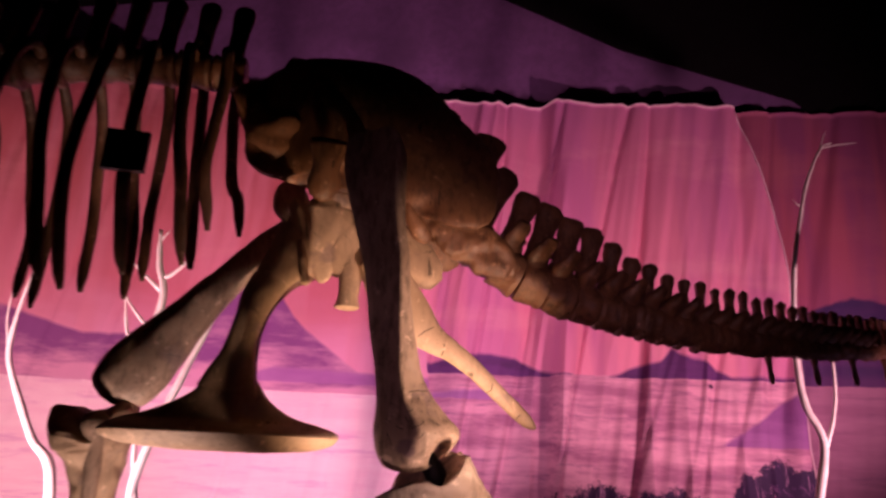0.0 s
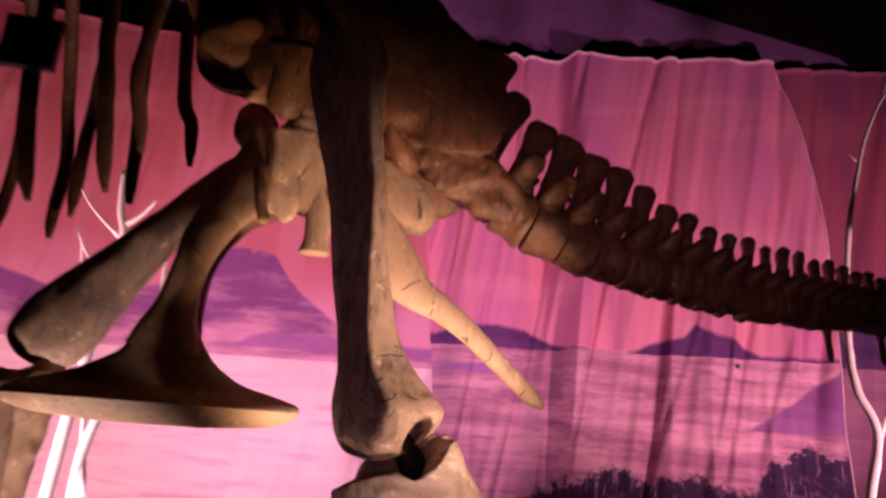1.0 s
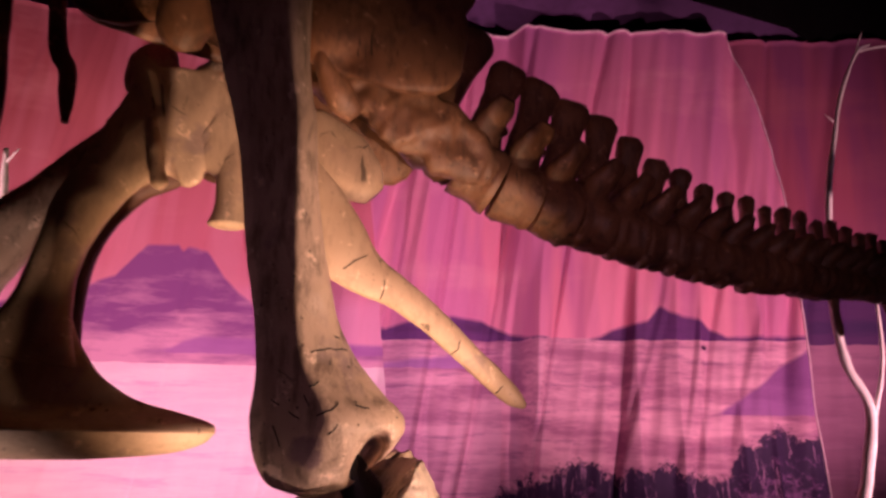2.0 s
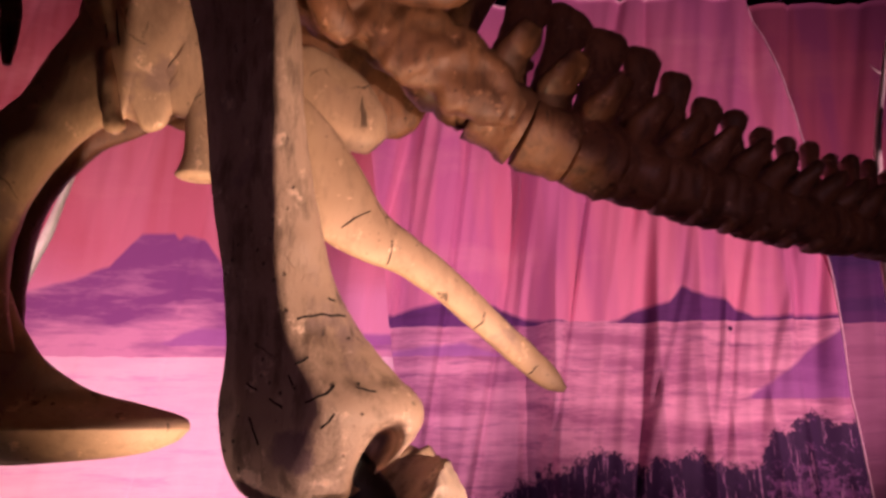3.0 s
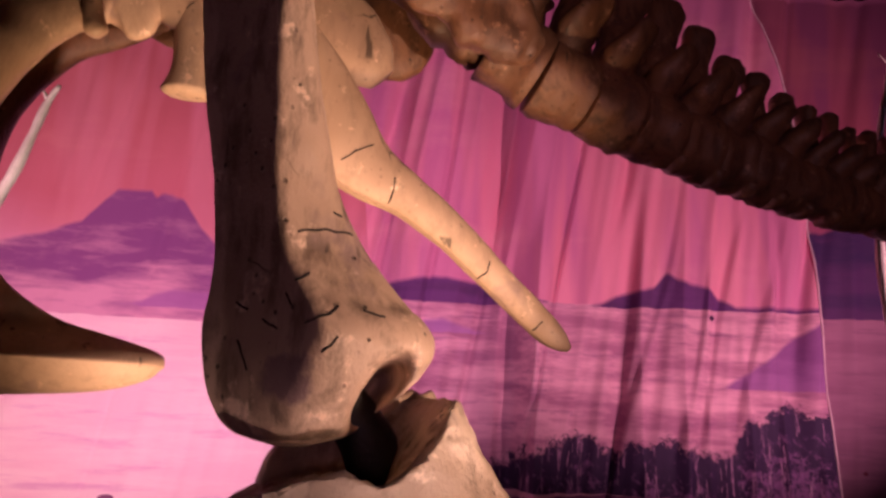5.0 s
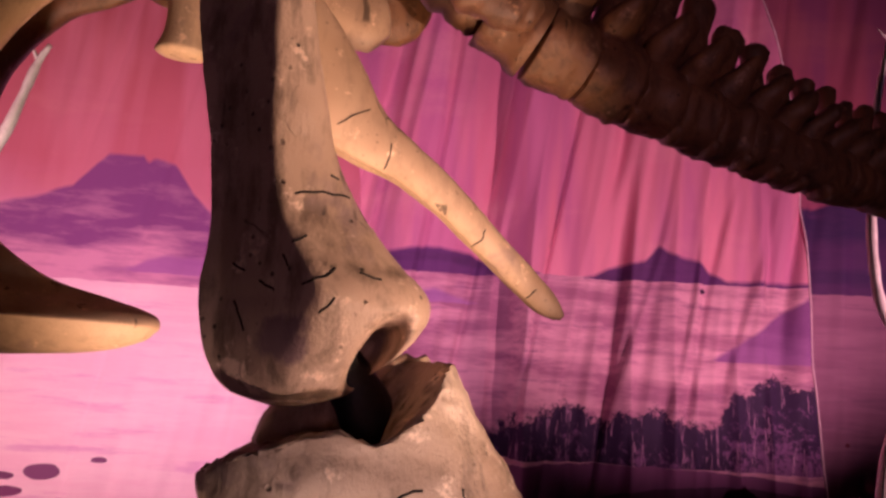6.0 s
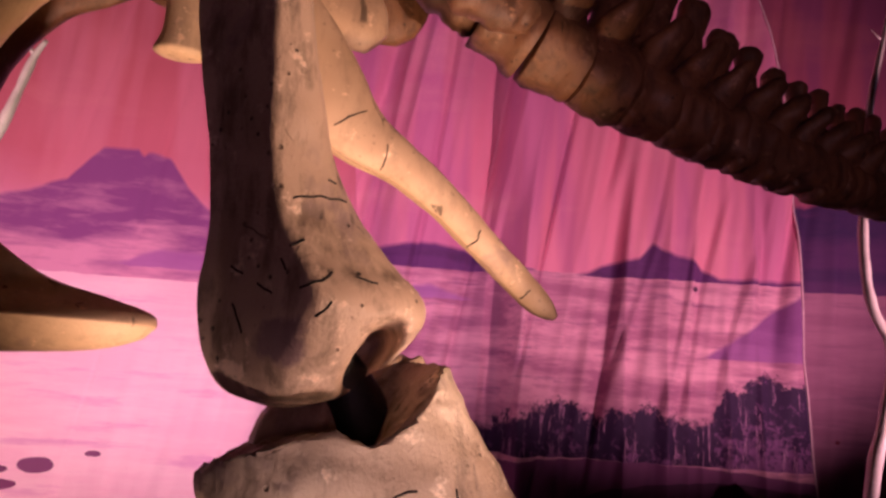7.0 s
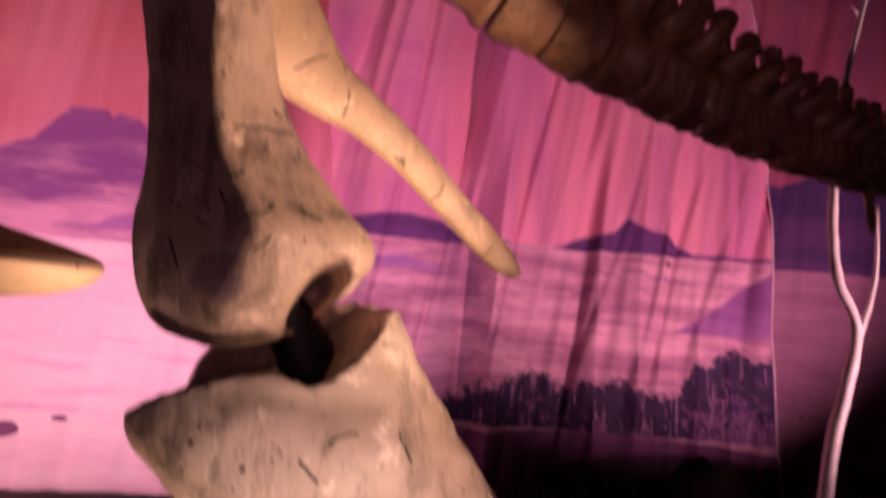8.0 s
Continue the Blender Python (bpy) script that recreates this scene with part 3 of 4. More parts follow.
def broken_top(p):
    """The head of the shin ends in a rough broken top: a low part in front, a tall lobe behind, a hole between."""
    w = max(0.0, min(1.0, (p.y + 0.70) / 0.22))
    top = along(FRONT_RIM, p.x) * (1 - w) + along(BACK_RIM, p.x) * w
    top -= 0.06 * math.exp(-((p.x - 0.035) / 0.05) ** 2 - ((w - 0.55) / 0.28) ** 2)
    top += 0.008 * noise.noise(p * 28) + 0.007 * noise.noise(p * 64)
    if p.z > top - 0.05:
        p.y += 0.007 * noise.noise(p * 45) + 0.004 * noise.noise(p * 90)
    p.z = min(p.z, top)
    return p


near_tibia = bone("tibia", loft([(-0.03, -0.58, 1.345, 0.02, 0.02), (-0.03, -0.58, 1.342, 0.10, 0.07), (-0.022, -0.58, 1.338, 0.170, 0.120), (-0.022, -0.58, 1.30, 0.176, 0.128), (-0.006, -0.58, 1.23, 0.199, 0.132), (0.006, -0.58, 1.18, 0.214, 0.135),
                                 (0.042, -0.58, 1.08, 0.253, 0.138), (0.122, -0.575, 0.98, 0.246, 0.13), (0.245, -0.57, 0.88, 0.195, 0.118), (0.395, -0.57, 0.75, 0.165, 0.10), (0.565, -0.57, 0.60, 0.14, 0.085), (0.69, -0.57, 0.50, 0.15, 0.09),
                                 (0.75, -0.57, 0.455, 0.15, 0.09), (0.78, -0.57, 0.42, 0.10, 0.06)], 72, 9, 0.009, 19, 2.6, shape=broken_top, level=True), SHIN_BONE, label="pale rough shin bone with a split crest")
near_tibia.data.set_sharp_from_angle(angle=radians(48))
bone("fibula", loft([(0.085, -0.40, 1.285, 0.05, 0.03), (0.10, -0.40, 1.25, 0.085, 0.045), (0.17, -0.42, 1.16, 0.06, 0.04), (0.38, -0.47, 0.94, 0.035, 0.03), (0.80, -0.52, 0.56, 0.03, 0.03)], 18, 5),
     BONE, near_tibia)
bone("knee_pin", loft([(-0.03, -0.56, 1.30, 0.03, 0.03), (0.02, -0.55, 1.22, 0.05, 0.05), (0.045, -0.53, 1.15, 0.06, 0.05), (0.05, -0.53, 1.11, 0.03, 0.03)], 12, 3, 0.004), STEEL, near_tibia, "black steel knee fixing")
bone("knee_spacer", loft([(-0.13, -0.50, 1.125, 0.02, 0.05), (-0.09, -0.50, 1.150, 0.055, 0.08), (-0.03, -0.50, 1.175, 0.06, 0.08), (0.03, -0.5, 1.18, 0.03, 0.06)], 14, 4), BONE, near_tibia)


def foot_meshes(ankle, sole, y):
    """Three bundled metatarsals and three toes, from the ankle to the ground."""
    out = []
    for k in (-1, 0, 1):
        out.append(("metatarsal", loft([(ankle[0], y + 0.05 * k, ankle[1], 0.05, 0.04), (ankle[0] * 0.5 + sole[0] * 0.5, y + 0.055 * k, ankle[1] * 0.5 + sole[1] * 0.5, 0.036, 0.032),
                                        (sole[0], y + 0.09 * k, sole[1] + 0.06, 0.055, 0.045)], 14, 5)))
        out.append(("toe", loft([(sole[0] + 0.02, y + 0.09 * k, -0.380, 0.055, 0.05), (sole[0] - 0.16, y + 0.16 * k, -0.380, 0.045, 0.045), (sole[0] - 0.18, y + 0.165 * k, -0.385, 0.055, 0.05),
                                 (sole[0] - 0.34, y + 0.24 * k, -0.400, 0.04, 0.04), (sole[0] - 0.37, y + 0.25 * k, -0.400, 0.046, 0.042), (sole[0] - 0.52, y + 0.31 * k, -0.425, 0.008, 0.02)], 14, 4)))
    return out


ankle = (-0.035 + 1.08 * math.sin(radians(47)), 1.198 - 1.08 * math.cos(radians(47)))
for name, data in foot_meshes(ankle, (0.50, -0.45), -0.57):
    bone(name, data, BONE, near_tibia)

# far hind leg, striding ahead
far_femur = bone("femur", loft([(-0.44, 0.36, 2.78, 0.05, 0.05), (-0.50, 0.36, 2.71, 0.12, 0.11), (-0.66, 0.36, 2.57, 0.10, 0.10), (-0.86, 0.36, 2.40, 0.092, 0.095), (-1.08, 0.36, 2.16, 0.095, 0.095),
                                (-1.27, 0.36, 1.92, 0.13, 0.10), (-1.40, 0.36, 1.74, 0.165, 0.115), (-1.50, 0.36, 1.61, 0.175, 0.125), (-1.56, 0.36, 1.53, 0.135, 0.11), (-1.585, 0.36, 1.49, 0.05, 0.05)],
                               30, 6, 0.006, 8, 2.2, [(250, 0.10, 0.4)]), BONE, label="tan thigh bone striding forward")
far_tibia = bone("tibia", tibia_mesh((-1.63, 1.44), 0.36, 1.08, radians(3), radians(7), 6.0), PALE_BONE)
bone("fibula", loft([(-1.60, 0.24, 1.42, 0.04, 0.03), (-1.58, 0.24, 1.35, 0.07, 0.04), (-1.56, 0.26, 1.15, 0.04, 0.03), (-1.54, 0.3, 0.42, 0.03, 0.03)], 16, 4), BONE, far_tibia)
for name, data in foot_meshes((-1.50, 0.37), (-1.62, -0.45), 0.36):
    bone(name, data, BONE, far_tibia)

# hip blades
ILIUM = [(-1.06, 0, 3.02, 0.07, 0.02), (-1.03, 0, 3.03, 0.20, 0.035), (-0.93, 0, 3.03, 0.30, 0.04), (-0.78, 0, 3.03, 0.335, 0.045), (-0.58, 0, 3.06, 0.345, 0.05), (-0.36, 0, 3.09, 0.335, 0.055),
         (-0.22, 0, 3.03, 0.32, 0.06), (-0.12, 0, 2.92, 0.29, 0.06), (-0.03, 0, 2.82, 0.30, 0.055), (0.04, 0, 2.70, 0.325, 0.052), (0.11, 0, 2.595, 0.28, 0.05), (0.17, 0, 2.50, 0.20, 0.045), (0.22, 0, 2.43, 0.12, 0.035), (0.245, 0, 2.39, 0.04, 0.02)]


def ilium_at(side):
    def shape(p):
        lean = 0.40 - 0.27 * (p.z - 2.4)
        d = (Vector((p.x, p.z)) - Vector((-0.06, 2.46))).length
        dip = 0.05 * math.exp(-(d / 0.06) ** 2)
        # the front part of the blade bends in towards the spine along a slanting crease
        ahead = max(0.0, -0.738 + -0.668 * (p.z - 3.400) - p.x)
        return Vector((p.x, side * (lean - dip - min(0.30, 0.55 * ahead)) + p.y, p.z))
    return shape


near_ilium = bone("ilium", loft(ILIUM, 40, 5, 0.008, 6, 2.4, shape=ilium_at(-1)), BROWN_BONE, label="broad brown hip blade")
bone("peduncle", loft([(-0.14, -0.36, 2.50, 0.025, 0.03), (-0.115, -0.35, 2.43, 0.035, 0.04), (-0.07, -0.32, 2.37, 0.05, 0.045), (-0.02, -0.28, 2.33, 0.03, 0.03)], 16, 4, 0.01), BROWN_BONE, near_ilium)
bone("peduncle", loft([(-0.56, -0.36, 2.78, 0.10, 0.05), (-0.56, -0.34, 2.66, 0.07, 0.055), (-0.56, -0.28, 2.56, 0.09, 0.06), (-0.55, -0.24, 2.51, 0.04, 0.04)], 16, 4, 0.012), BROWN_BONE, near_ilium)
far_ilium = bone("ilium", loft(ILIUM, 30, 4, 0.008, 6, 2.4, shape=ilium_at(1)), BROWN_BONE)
bone("peduncle", loft([(-0.74, 0.30, 2.80, 0.06, 0.06), (-0.76, 0.28, 2.72, 0.10, 0.08), (-0.75, 0.24, 2.63, 0.105, 0.08), (-0.70, 0.2, 2.55, 0.07, 0.06), (-0.66, 0.18, 2.52, 0.02, 0.02)], 18, 4, 0.01), BONE, far_ilium)
bone("peduncle", loft([(-0.10, 0.36, 2.56, 0.05, 0.05), (-0.08, 0.36, 2.45, 0.06, 0.05), (-0.05, 0.33, 2.33, 0.06, 0.06)], 16, 4, 0.008), BONE, far_ilium)

# pubis: a broad upper plate, a shaft and a long boot; far half coloured dark as shade
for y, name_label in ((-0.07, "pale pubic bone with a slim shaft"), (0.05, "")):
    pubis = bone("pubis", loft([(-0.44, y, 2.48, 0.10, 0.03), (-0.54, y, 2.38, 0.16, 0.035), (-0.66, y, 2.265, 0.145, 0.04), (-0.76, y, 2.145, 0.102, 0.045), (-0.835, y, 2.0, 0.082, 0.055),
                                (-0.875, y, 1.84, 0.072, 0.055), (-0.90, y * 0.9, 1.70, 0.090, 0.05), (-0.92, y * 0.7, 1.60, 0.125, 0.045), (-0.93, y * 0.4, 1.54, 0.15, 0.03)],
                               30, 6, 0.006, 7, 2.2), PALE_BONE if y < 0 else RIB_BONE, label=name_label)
    if y < 0:
        near_plate = bone("obturator_plate", loft([(-0.80, y, 2.29, 0.02, 0.006), (-0.74, y, 2.30, 0.10, 0.018), (-0.68, y, 2.315, 0.17, 0.028), (-0.645, y, 2.33, 0.235, 0.034), (-0.61, y, 2.345, 0.25, 0.036), (-0.58, y, 2.36, 0.215, 0.034), (-0.55, y, 2.375, 0.165, 0.032),
                                                  (-0.47, y, 2.38, 0.155, 0.032), (-0.435, y, 2.365, 0.17, 0.034), (-0.40, y, 2.35, 0.20, 0.034), (-0.34, y, 2.35, 0.19, 0.03), (-0.31, y, 2.35, 0.10, 0.02)],
                                                 40, 7, 0.005, power=2.8), PALE_BONE, pubis)
        # a folded lip where the plate laps over the shaft
        bone("plate_lip", loft([(-0.655, y - 0.035, 2.32, 0.012, 0.012), (-0.640, y - 0.040, 2.24, 0.020, 0.018), (-0.625, y - 0.040, 2.16, 0.022, 0.020), (-0.610, y - 0.034, 2.10, 0.026, 0.022), (-0.605, y - 0.03, 2.082, 0.010, 0.010)],
                               14, 5, 0.004, 16), PALE_BONE, pubis)
        bone("obturator_hook", loft([(-0.385, y, 2.36, 0.03, 0.03), (-0.385, y, 2.25, 0.070, 0.034), (-0.385, y, 2.15, 0.058, 0.032), (-0.388, y, 2.06, 0.052, 0.032), (-0.390, y, 2.015, 0.060, 0.038), (-0.392, y, 1.99, 0.066, 0.040), (-0.392, y, 1.978, 0.04, 0.02)],
                                    24, 5, 0.004, level=True), PALE_BONE, pubis)
    else:
        # rib colour here stands in for the shade behind the near plate
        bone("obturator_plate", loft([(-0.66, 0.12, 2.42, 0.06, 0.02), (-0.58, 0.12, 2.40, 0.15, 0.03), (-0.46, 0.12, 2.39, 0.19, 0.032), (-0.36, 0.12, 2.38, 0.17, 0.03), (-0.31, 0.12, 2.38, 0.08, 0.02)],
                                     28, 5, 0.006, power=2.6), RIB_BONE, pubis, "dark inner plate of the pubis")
bone("pubic_boot", loft([(-0.915, 0, 1.68, 0.08, 0.05), (-0.92, 0, 1.60, 0.125, 0.052), (-0.925, 0, 1.53, 0.175, 0.052), (-0.94, 0, 1.475, 0.25, 0.046), (-0.95, 0, 1.43, 0.34, 0.046), (-0.945, 0, 1.398, 0.455, 0.062),
                         (-0.93, 0, 1.366, 0.545, 0.130), (-0.935, 0, 1.340, 0.565, 0.172), (-0.94, 0, 1.325, 0.560, 0.160), (-0.94, 0, 1.30, 0.53, 0.125), (-0.935, 0, 1.272, 0.42, 0.080), (-0.93, 0, 1.255, 0.20, 0.03)], 64, 5, 0.006, level=True), PALE_BONE,
     label="long pale boot of the pubis")

# ischium: two slender shafts that meet at the tip
for y, name_label in ((-0.03, "slender pale ischium with dark joints"), (0.035, "")):
    isch = bone("ischium", loft([(*k[:3], k[3] * (1.0 if y < 0 else 0.72), k[4]) for k in [(-0.30, y * 4.0, 2.26, 0.06, 0.04), (-0.20, y * 3.0, 2.15, 0.12, 0.04), (-0.06, y * 2.0, 1.98, 0.125, 0.035), (0.06, y * 1.5, 1.872, 0.080, 0.036), (0.17, y * 1.1, 1.815, 0.058, 0.036),
                                 (0.285, y * 0.9, 1.738, 0.050, 0.034), (0.41, y * 0.8, 1.63, 0.042, 0.03), (0.52, y * 0.7, 1.537, 0.040, 0.028), (0.60, y * 0.6, 1.470, 0.034, 0.026), (0.64, y * 0.5, 1.440, 0.012, 0.012)]],
                                26, 7, 0.004, 9), PALE_BONE, label=name_label)
    near_ischium = isch if name_label else near_ischium
bone("ischial_plate", loft([(-0.15, 0.10, 2.50, 0.05, 0.03), (-0.10, 0.10, 2.42, 0.10, 0.04), (-0.03, 0.10, 2.33, 0.125, 0.045), (0.05, 0.10, 2.25, 0.10, 0.045), (0.10, 0.10, 2.20, 0.05, 0.03)], 22, 5, 0.006),
     PALE_BONE, label="ochre plate behind the hip joint")
bone("sacrum", loft([(-1.0, 0, 2.98, 0.14, 0.13), (-0.6, 0, 2.92, 0.15, 0.14), (-0.2, 0, 2.74, 0.14, 0.13), (0.05, 0, 2.58, 0.12, 0.11), (0.30, 0, 2.41, 0.10, 0.10), (0.42, 0, 2.34, 0.09, 0.09)], 26, 7, 0.045, 11), BROWN_BONE)


# tail
def tail_axis(x):
    """Middle height, half height of the spools and sideways drift of the tail at x."""
    zs = spline([(2.385,), (2.235,), (2.135,), (2.085,), (2.050,), (2.040,), (2.045,), (2.06,), (2.08,), (2.11,), (2.15,), (2.2,), (2.25,), (2.3,), (2.34,), (2.38,)], min(14.99, (x - 0.28) / 0.32))[0]
    return zs, 0.125 * math.exp(-max(0.0, x - 0.4) * 0.24), 0.115 * max(0.0, (x - 0.85) / 0.75) ** 1.35


def spine_top(x):
    tops = [2.86, 2.74, 2.66, 2.57, 2.47, 2.41, 2.375, 2.36, 2.36, 2.35, 2.34, 2.33, 2.33, 2.34, 2.35, 2.36, 2.37, 2.38, 2.39, 2.40, 2.41, 2.42]
    return spline([(v,) for v in tops], min(20.99, max(0.0, (x - 0.48) / 0.19)))[0]


x = 0.40
number = 0
while x < 4.6:
    length = max(0.075, 0.152 * math.exp(-max(0.0, x - 0.5) * 0.22))
    mid = x + length / 2
    z, r, y = tail_axis(mid)
    z2, _, y2 = tail_axis(mid + 0.05)
    d = Vector((0.05, y2 - y, z2 - z)).normalized()
    o = Vector((mid, y, z))
    keys = [(*(o + d * (length * f)), r * k, r * k * 0.95) for f, k in ((-0.53, 0.96), (-0.50, 0.99), (-0.36, 1.01), (-0.15, 0.985), (0.12, 0.98), (0.34, 1.01), (0.50, 0.99), (0.53, 0.96))]
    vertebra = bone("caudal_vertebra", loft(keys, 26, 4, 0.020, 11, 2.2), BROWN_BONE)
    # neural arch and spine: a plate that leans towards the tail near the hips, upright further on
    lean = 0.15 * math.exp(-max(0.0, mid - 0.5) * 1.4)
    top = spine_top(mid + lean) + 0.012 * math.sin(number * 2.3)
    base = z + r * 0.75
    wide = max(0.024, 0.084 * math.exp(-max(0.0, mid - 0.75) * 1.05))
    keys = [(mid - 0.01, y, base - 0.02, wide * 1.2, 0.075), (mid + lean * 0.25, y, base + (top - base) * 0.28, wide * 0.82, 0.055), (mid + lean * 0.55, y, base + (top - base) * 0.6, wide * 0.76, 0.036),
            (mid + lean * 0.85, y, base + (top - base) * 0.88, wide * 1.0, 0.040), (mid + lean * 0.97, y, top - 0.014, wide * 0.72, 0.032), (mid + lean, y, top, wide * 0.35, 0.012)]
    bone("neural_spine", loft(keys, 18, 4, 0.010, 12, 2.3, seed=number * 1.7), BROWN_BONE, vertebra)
    # side processes
    if mid < 3.2:
        reach = max(0.04, 0.10 * math.exp(-max(0.0, mid - 0.5) * 0.7))
        for side in (-1, 1):
            keys = [(mid - 0.015, y + side * r * 0.35, z + r * 0.80, 0.060, 0.05), (mid + 0.01, y + side * (r * 0.6 + reach * 0.3), z + r * 1.2, length * 0.46, 0.042),
                    (mid + 0.05, y + side * (r * 0.6 + reach * 0.7), z + r * 1.65, length * 0.42, 0.030), (mid + 0.07, y + side * (r * 0.6 + reach), z + r * 1.9, length * 0.26, 0.014)]
            bone("transverse_process", loft(keys, 16, 4, 0.014, 11, across=(0, 0, 1), seed=number * 0.9), BROWN_BONE, vertebra)
        # joint prongs between the arches
        for side in (-1, 1):
            keys = [(mid - length * 0.2, y + side * 0.045, base + 0.03, 0.03, 0.022), (mid + length * 0.3, y + side * 0.05, base + 0.06, 0.034, 0.024), (mid + length * 0.66, y + side * 0.045, base + 0.075, 0.014, 0.012)]
            bone("joint_prong", loft(keys, 10, 3, 0.004, 14, seed=number * 0.7), BROWN_BONE, vertebra)
    if mid < 1.6:
        bone("joint_knob", loft([(mid + length * 0.5, y - 0.06, z - r * 0.88, 0.02, 0.02), (mid + length * 0.5, y - 0.02, z - r * 1.02, 0.03, 0.024), (mid + length * 0.5, y + 0.03, z - r * 1.0, 0.02, 0.02)], 10, 3, 0.006, 16, across=(1, 0, 0)), BROWN_BONE, vertebra)
    if mid > 1.9 and number % 4 == 1:
        keys = [(mid + length * 0.5, y, z - r * 0.9, 0.022, 0.03), (mid + length * 0.55, y, z - r - 0.05, 0.016, 0.014), (mid + length * 0.62, y, z - r - 0.13, 0.022, 0.012), (mid + length * 0.68, y, z - r - 0.165, 0.010, 0.008)]
        bone("chevron", loft(keys, 12, 3, 0.004, 14), BROWN_BONE, vertebra)
    x += length * 1.02
    number += 1

# sacral spines over the hips
for k in range(5):
    sx = -0.85 + k * 0.28
    sz = 3.0 - 0.02 * k - max(0, k - 2) * 0.13
    bone("sacral_spine", loft([(sx, 0, sz, 0.10, 0.05), (sx + 0.05, 0, sz + 0.28, 0.09, 0.03), (sx + 0.10, 0, sz + 0.42, 0.10, 0.03), (sx + 0.11, 0, sz + 0.45, 0.05, 0.02)], 14, 4, 0.008), BROWN_BONE)
bone("sacral_spine", loft([(0.30, 0, 2.48, 0.06, 0.04), (0.40, 0, 2.70, 0.06, 0.03), (0.46, 0, 2.84, 0.085, 0.03), (0.49, 0, 2.90, 0.05, 0.02)], 16, 4, 0.006), BROWN_BONE)

# back and ribs
for k in range(11):
    vx = -1.16 - 0.19 * k
    vz = 3.30 - 0.004 * k * k
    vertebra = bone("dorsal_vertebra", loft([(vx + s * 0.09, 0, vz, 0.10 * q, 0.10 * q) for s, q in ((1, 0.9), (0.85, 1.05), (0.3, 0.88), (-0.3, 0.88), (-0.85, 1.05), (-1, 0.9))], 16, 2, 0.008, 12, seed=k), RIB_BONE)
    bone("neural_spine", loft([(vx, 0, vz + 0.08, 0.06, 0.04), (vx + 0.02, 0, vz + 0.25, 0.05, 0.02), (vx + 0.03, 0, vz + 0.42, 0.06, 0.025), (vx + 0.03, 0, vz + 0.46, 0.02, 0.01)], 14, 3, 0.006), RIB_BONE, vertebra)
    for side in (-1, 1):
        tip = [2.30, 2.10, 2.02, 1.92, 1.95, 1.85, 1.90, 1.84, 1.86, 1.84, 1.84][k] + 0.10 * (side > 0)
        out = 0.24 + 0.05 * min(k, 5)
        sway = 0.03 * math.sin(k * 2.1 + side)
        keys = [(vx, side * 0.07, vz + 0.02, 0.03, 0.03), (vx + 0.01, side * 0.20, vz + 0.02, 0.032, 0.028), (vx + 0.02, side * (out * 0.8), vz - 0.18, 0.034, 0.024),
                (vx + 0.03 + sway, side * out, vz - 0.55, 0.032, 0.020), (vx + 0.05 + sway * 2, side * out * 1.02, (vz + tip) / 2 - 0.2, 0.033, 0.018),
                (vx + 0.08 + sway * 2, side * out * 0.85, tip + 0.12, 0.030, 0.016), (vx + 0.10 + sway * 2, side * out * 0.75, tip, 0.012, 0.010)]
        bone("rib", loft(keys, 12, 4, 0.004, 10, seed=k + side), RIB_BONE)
tagged(mesh_object("rib_bracket", *box_mesh((-1.47, -0.46, 2.56), (0.19, 0.03, 0.2)), STEEL, dino, "black bracket fixed across the ribs", False))


# ---- bleached branches standing between skeleton and cloth ----
def branch(name, keys, twigs, label, thick=0.85):
    data = [loft([(*k[:3], k[3] * thick, k[3] * thick) for k in keys], 10, 5, 0.006, 9)]
    ob = mesh_object(name, *data[0], WHITE_WOOD)
    tagged(ob, label, "branch", "bleached branches")
    for tw in twigs:
        mesh_object("twig", *loft([(*k[:3], k[3] * thick, k[3] * thick) for k in tw], 7, 4, 0.004, 12), WHITE_WOOD, ob)
    return ob


branch("bare_branch", [(2.34, 6.25, -0.45, 0.08), (2.50, 6.25, 0.75, 0.066), (2.60, 6.25, 1.17, 0.058), (2.67, 6.25, 1.54, 0.052), (2.57, 6.25, 1.80, 0.050), (2.54, 6.25, 2.1, 0.047), (2.56, 6.25, 2.5, 0.042),
                       (2.62, 6.25, 3.0, 0.036), (2.70, 6.25, 3.35, 0.030), (2.80, 6.25, 3.72, 0.024), (2.95, 6.25, 4.04, 0.018), (3.05, 6.25, 4.10, 0.012)],
       [[(2.96, 6.25, 4.05, 0.014), (3.1, 6.25, 4.08, 0.01), (3.25, 6.24, 4.09, 0.005)], [(2.93, 6.25, 4.0, 0.013), (2.97, 6.24, 4.12, 0.009), (3.0, 6.22, 4.2, 0.004)],
        [(2.69, 6.25, 1.5, 0.03), (2.80, 6.27, 1.85, 0.022), (2.84, 6.3, 2.3, 0.012)], [(2.72, 6.25, 3.5, 0.016), (2.66, 6.24, 3.56, 0.006)]],
       "tall bleached branch with a bent stem and forked tip", 0.6)
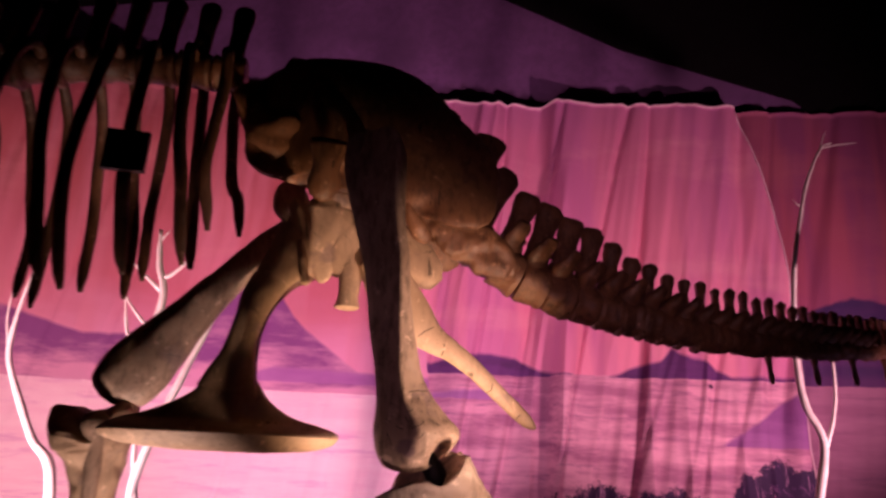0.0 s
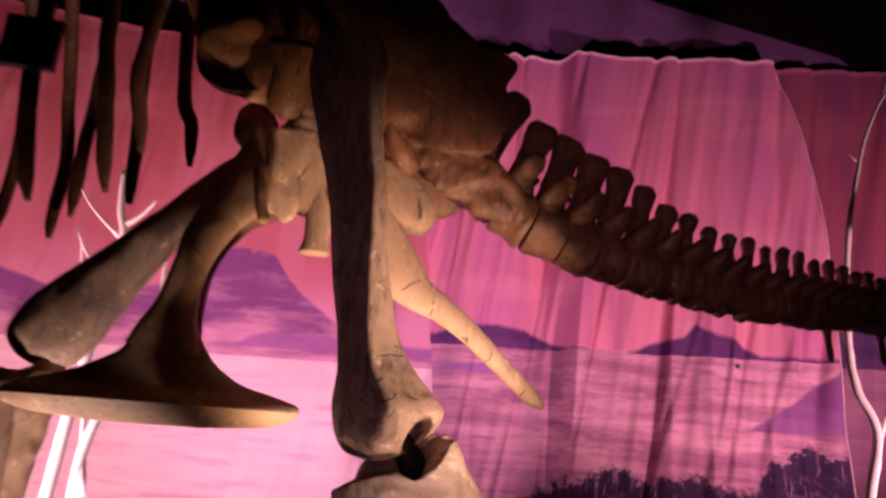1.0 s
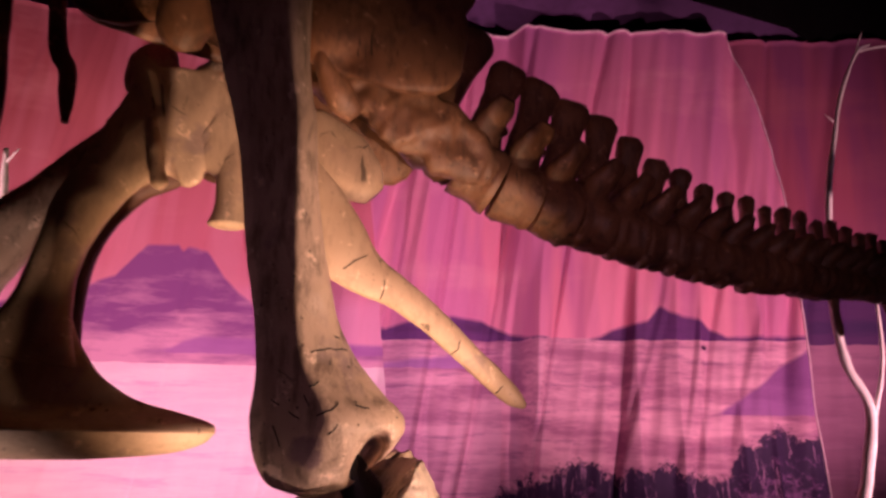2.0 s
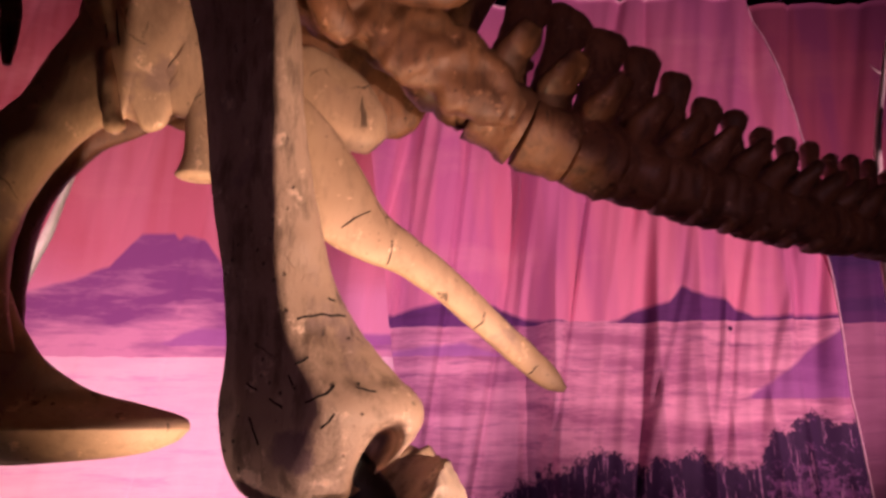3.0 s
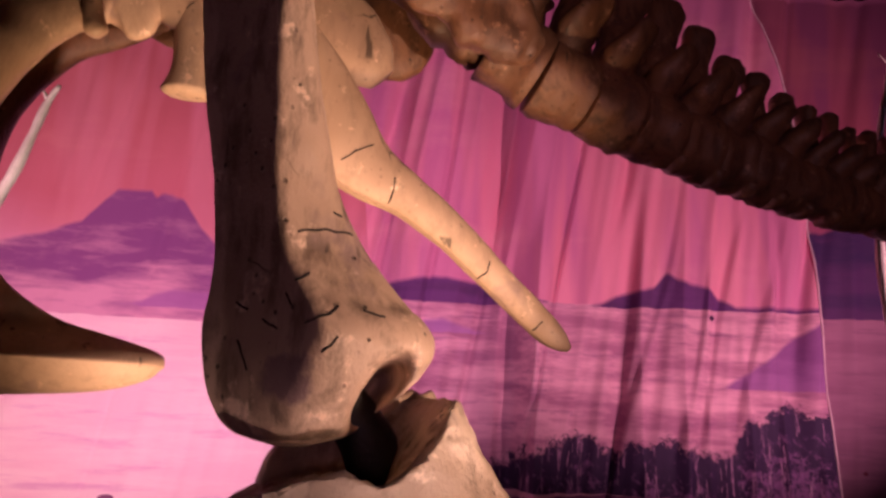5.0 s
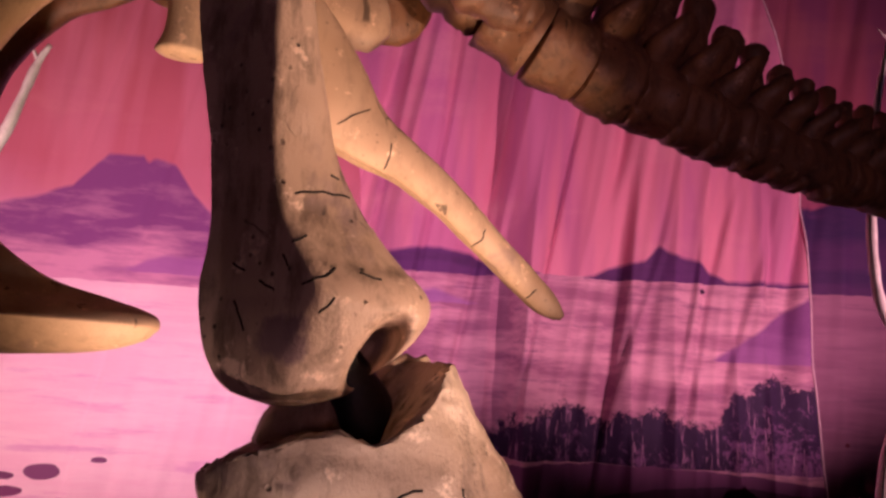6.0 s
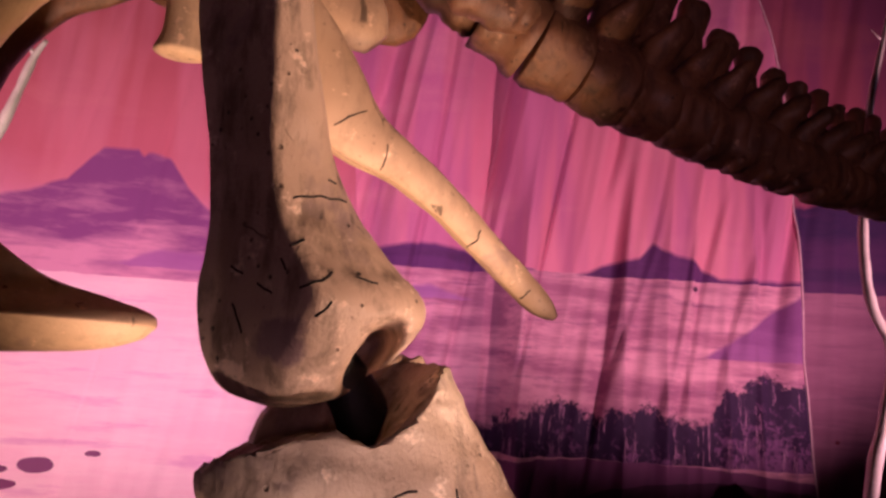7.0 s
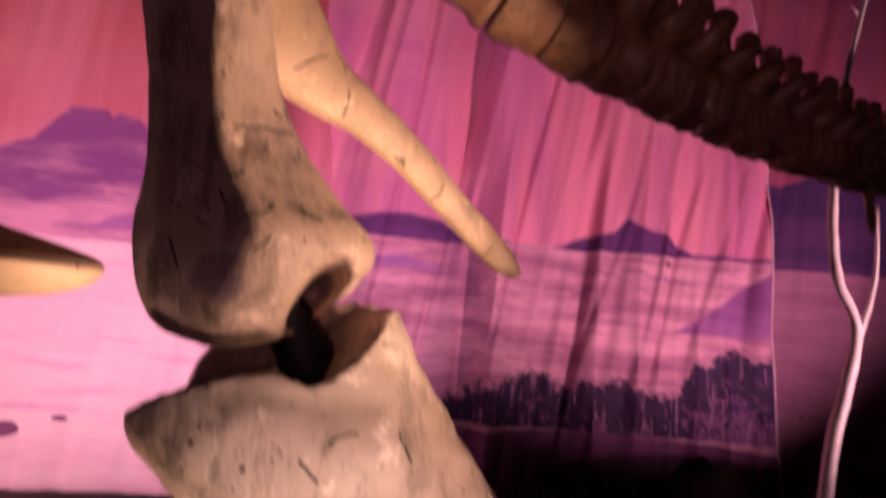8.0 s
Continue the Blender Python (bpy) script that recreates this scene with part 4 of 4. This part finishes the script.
branch("bare_branch", [(-2.2, 5.0, -0.45, 0.045), (-2.26, 5.0, 0.75, 0.040), (-2.22, 5.0, 1.2, 0.036), (-1.93, 5.0, 2.02, 0.031), (-1.85, 5.0, 2.22, 0.027), (-1.79, 5.0, 2.44, 0.023), (-1.76, 5.0, 2.55, 0.019), (-1.72, 5.0, 2.63, 0.009)],
       [[(-1.93, 5.0, 2.02, 0.022), (-1.95, 5.0, 2.20, 0.017), (-1.97, 5.0, 2.39, 0.008)], [(-1.76, 5.0, 2.55, 0.012), (-1.80, 4.99, 2.62, 0.005)], [(-2.2, 5.0, 0.8, 0.03), (-2.3, 5.02, 1.2, 0.02), (-2.32, 5.0, 1.5, 0.01)]],
       "bleached bare branch with a thin pointed tip")
branch("bare_branch", [(-2.55, 5.1, -0.45, 0.05), (-2.5, 5.1, 0.9, 0.045), (-2.42, 5.1, 1.8, 0.038), (-2.34, 5.1, 2.35, 0.033), (-2.42, 5.1, 2.62, 0.028), (-2.46, 5.1, 2.9, 0.018)],
       [[(-2.37, 5.1, 2.5, 0.02), (-2.25, 5.1, 2.58, 0.015), (-2.15, 5.08, 2.68, 0.008)], [(-2.45, 5.1, 2.8, 0.012), (-2.38, 5.1, 2.9, 0.006)],
        [(-2.36, 5.1, 2.4, 0.018), (-2.62, 5.08, 2.62, 0.012), (-2.80, 5.06, 2.86, 0.006)], [(-2.40, 5.1, 2.1, 0.018), (-2.60, 5.1, 2.3, 0.012), (-2.72, 5.1, 2.48, 0.006)],
        [(-2.42, 5.1, 1.8, 0.02), (-2.6, 5.12, 2.1, 0.014), (-2.66, 5.1, 2.4, 0.008)]],
       "bleached bare branch with many short side twigs")
branch("bare_branch", [(-2.85, 5.0, -0.45, 0.05), (-2.86, 5.0, 0.95, 0.045), (-3.1, 5.0, 1.3, 0.035), (-3.30, 5.0, 1.62, 0.03), (-3.44, 5.0, 1.9, 0.026), (-3.44, 5.0, 2.25, 0.018), (-3.38, 5.0, 2.6, 0.008)],
       [[(-3.44, 5.0, 1.9, 0.018), (-3.52, 5.0, 2.15, 0.01), (-3.54, 5.0, 2.4, 0.005)]], "thin bleached branch curving upward")


# ---- dark cracks and joints that run over the bones ----
def crack(parent, lines, radius=0.0013):
    """Thin dark cracks laid onto the walkway side of a bone; lines are (x, z) runs."""
    from mathutils.bvhtree import BVHTree
    tree = BVHTree.FromPolygons([v.co for v in parent.data.vertices], [p.vertices for p in parent.data.polygons])
    for line in lines:
        keys = []
        for k in range(13):
            px, pz = spline(line, (len(line) - 1) * k / 12)
            px += 0.0035 * noise.noise(Vector((px * 60, pz * 60, 1)))
            pz += 0.0035 * noise.noise(Vector((px * 60, pz * 60, 9)))
            hit = tree.ray_cast(Vector((px, -3.0, pz)), Vector((0, 1, 0)))[0]
            if hit:
                w = radius * (0.35 + 0.9 * math.sin(math.pi * (k + 0.5) / 13)) * (0.8 + 0.4 * noise.noise(Vector((px * 90, pz * 90, 4))))
                keys.append((hit.x, hit.y, hit.z, w, w))
        if len(keys) > 2:
            mesh_object("crack", *loft(keys, 6, 1, 0.0, across=(0.3, 0.2, 0.9) if abs(line[-1][0] - line[0][0]) > abs(line[-1][1] - line[0][1]) else (0.9, 0.4, 0.1)), CRACK, parent)


crack(near_femur, [[(-0.115, 1.522), (-0.074, 1.532), (-0.030, 1.533)], [(-0.190, 1.357), (-0.180, 1.334), (-0.172, 1.310)], [(-0.198, 1.414), (-0.179, 1.402)], [(-0.156, 1.386), (-0.134, 1.370)],
                   [(-0.096, 1.377), (-0.070, 1.390), (-0.050, 1.404)], [(-0.070, 1.336), (-0.050, 1.358)], [(-0.014, 1.403), (0.020, 1.396)], [(-0.114, 1.442), (-0.094, 1.453)], [(-0.127, 1.422), (-0.118, 1.407)], [(-0.064, 1.565), (-0.050, 1.558)]])
crack(near_ischium, [[(-0.012, 1.866), (0.024, 1.896), (0.067, 1.922)], [(0.129, 1.840), (0.126, 1.798), (0.112, 1.757)], [(0.398, 1.650), (0.390, 1.622), (0.366, 1.596)], [(0.553, 1.506), (0.519, 1.468)]], 0.0024)
crack(near_tibia, [[(0.058, 1.082), (0.075, 1.095), (0.098, 1.099)], [(0.16, 1.10), (0.18, 1.06)], [(0.02, 1.06), (0.05, 1.03)]])
crack(near_plate, [[(-0.645, 2.45), (-0.617, 2.301), (-0.597, 2.17)], [(-0.665, 2.40), (-0.64, 2.25)], [(-0.42, 2.20), (-0.38, 2.25)]], 0.0032)

# rough fused mass where the last sacral ribs meet the hip blade
fused = bone("sacral_rib", loft([(-0.04, -0.17, 2.56, 0.05, 0.03), (0.02, -0.19, 2.50, 0.10, 0.05), (0.12, -0.19, 2.44, 0.115, 0.055), (0.22, -0.18, 2.39, 0.125, 0.055), (0.32, -0.15, 2.34, 0.12, 0.055), (0.42, -0.12, 2.29, 0.10, 0.05),
                                 (0.50, -0.09, 2.25, 0.05, 0.03)], 36, 9, 0.030, 12, 2.4, seed=4.0), BROWN_BONE, label="rough fused sacral ribs")
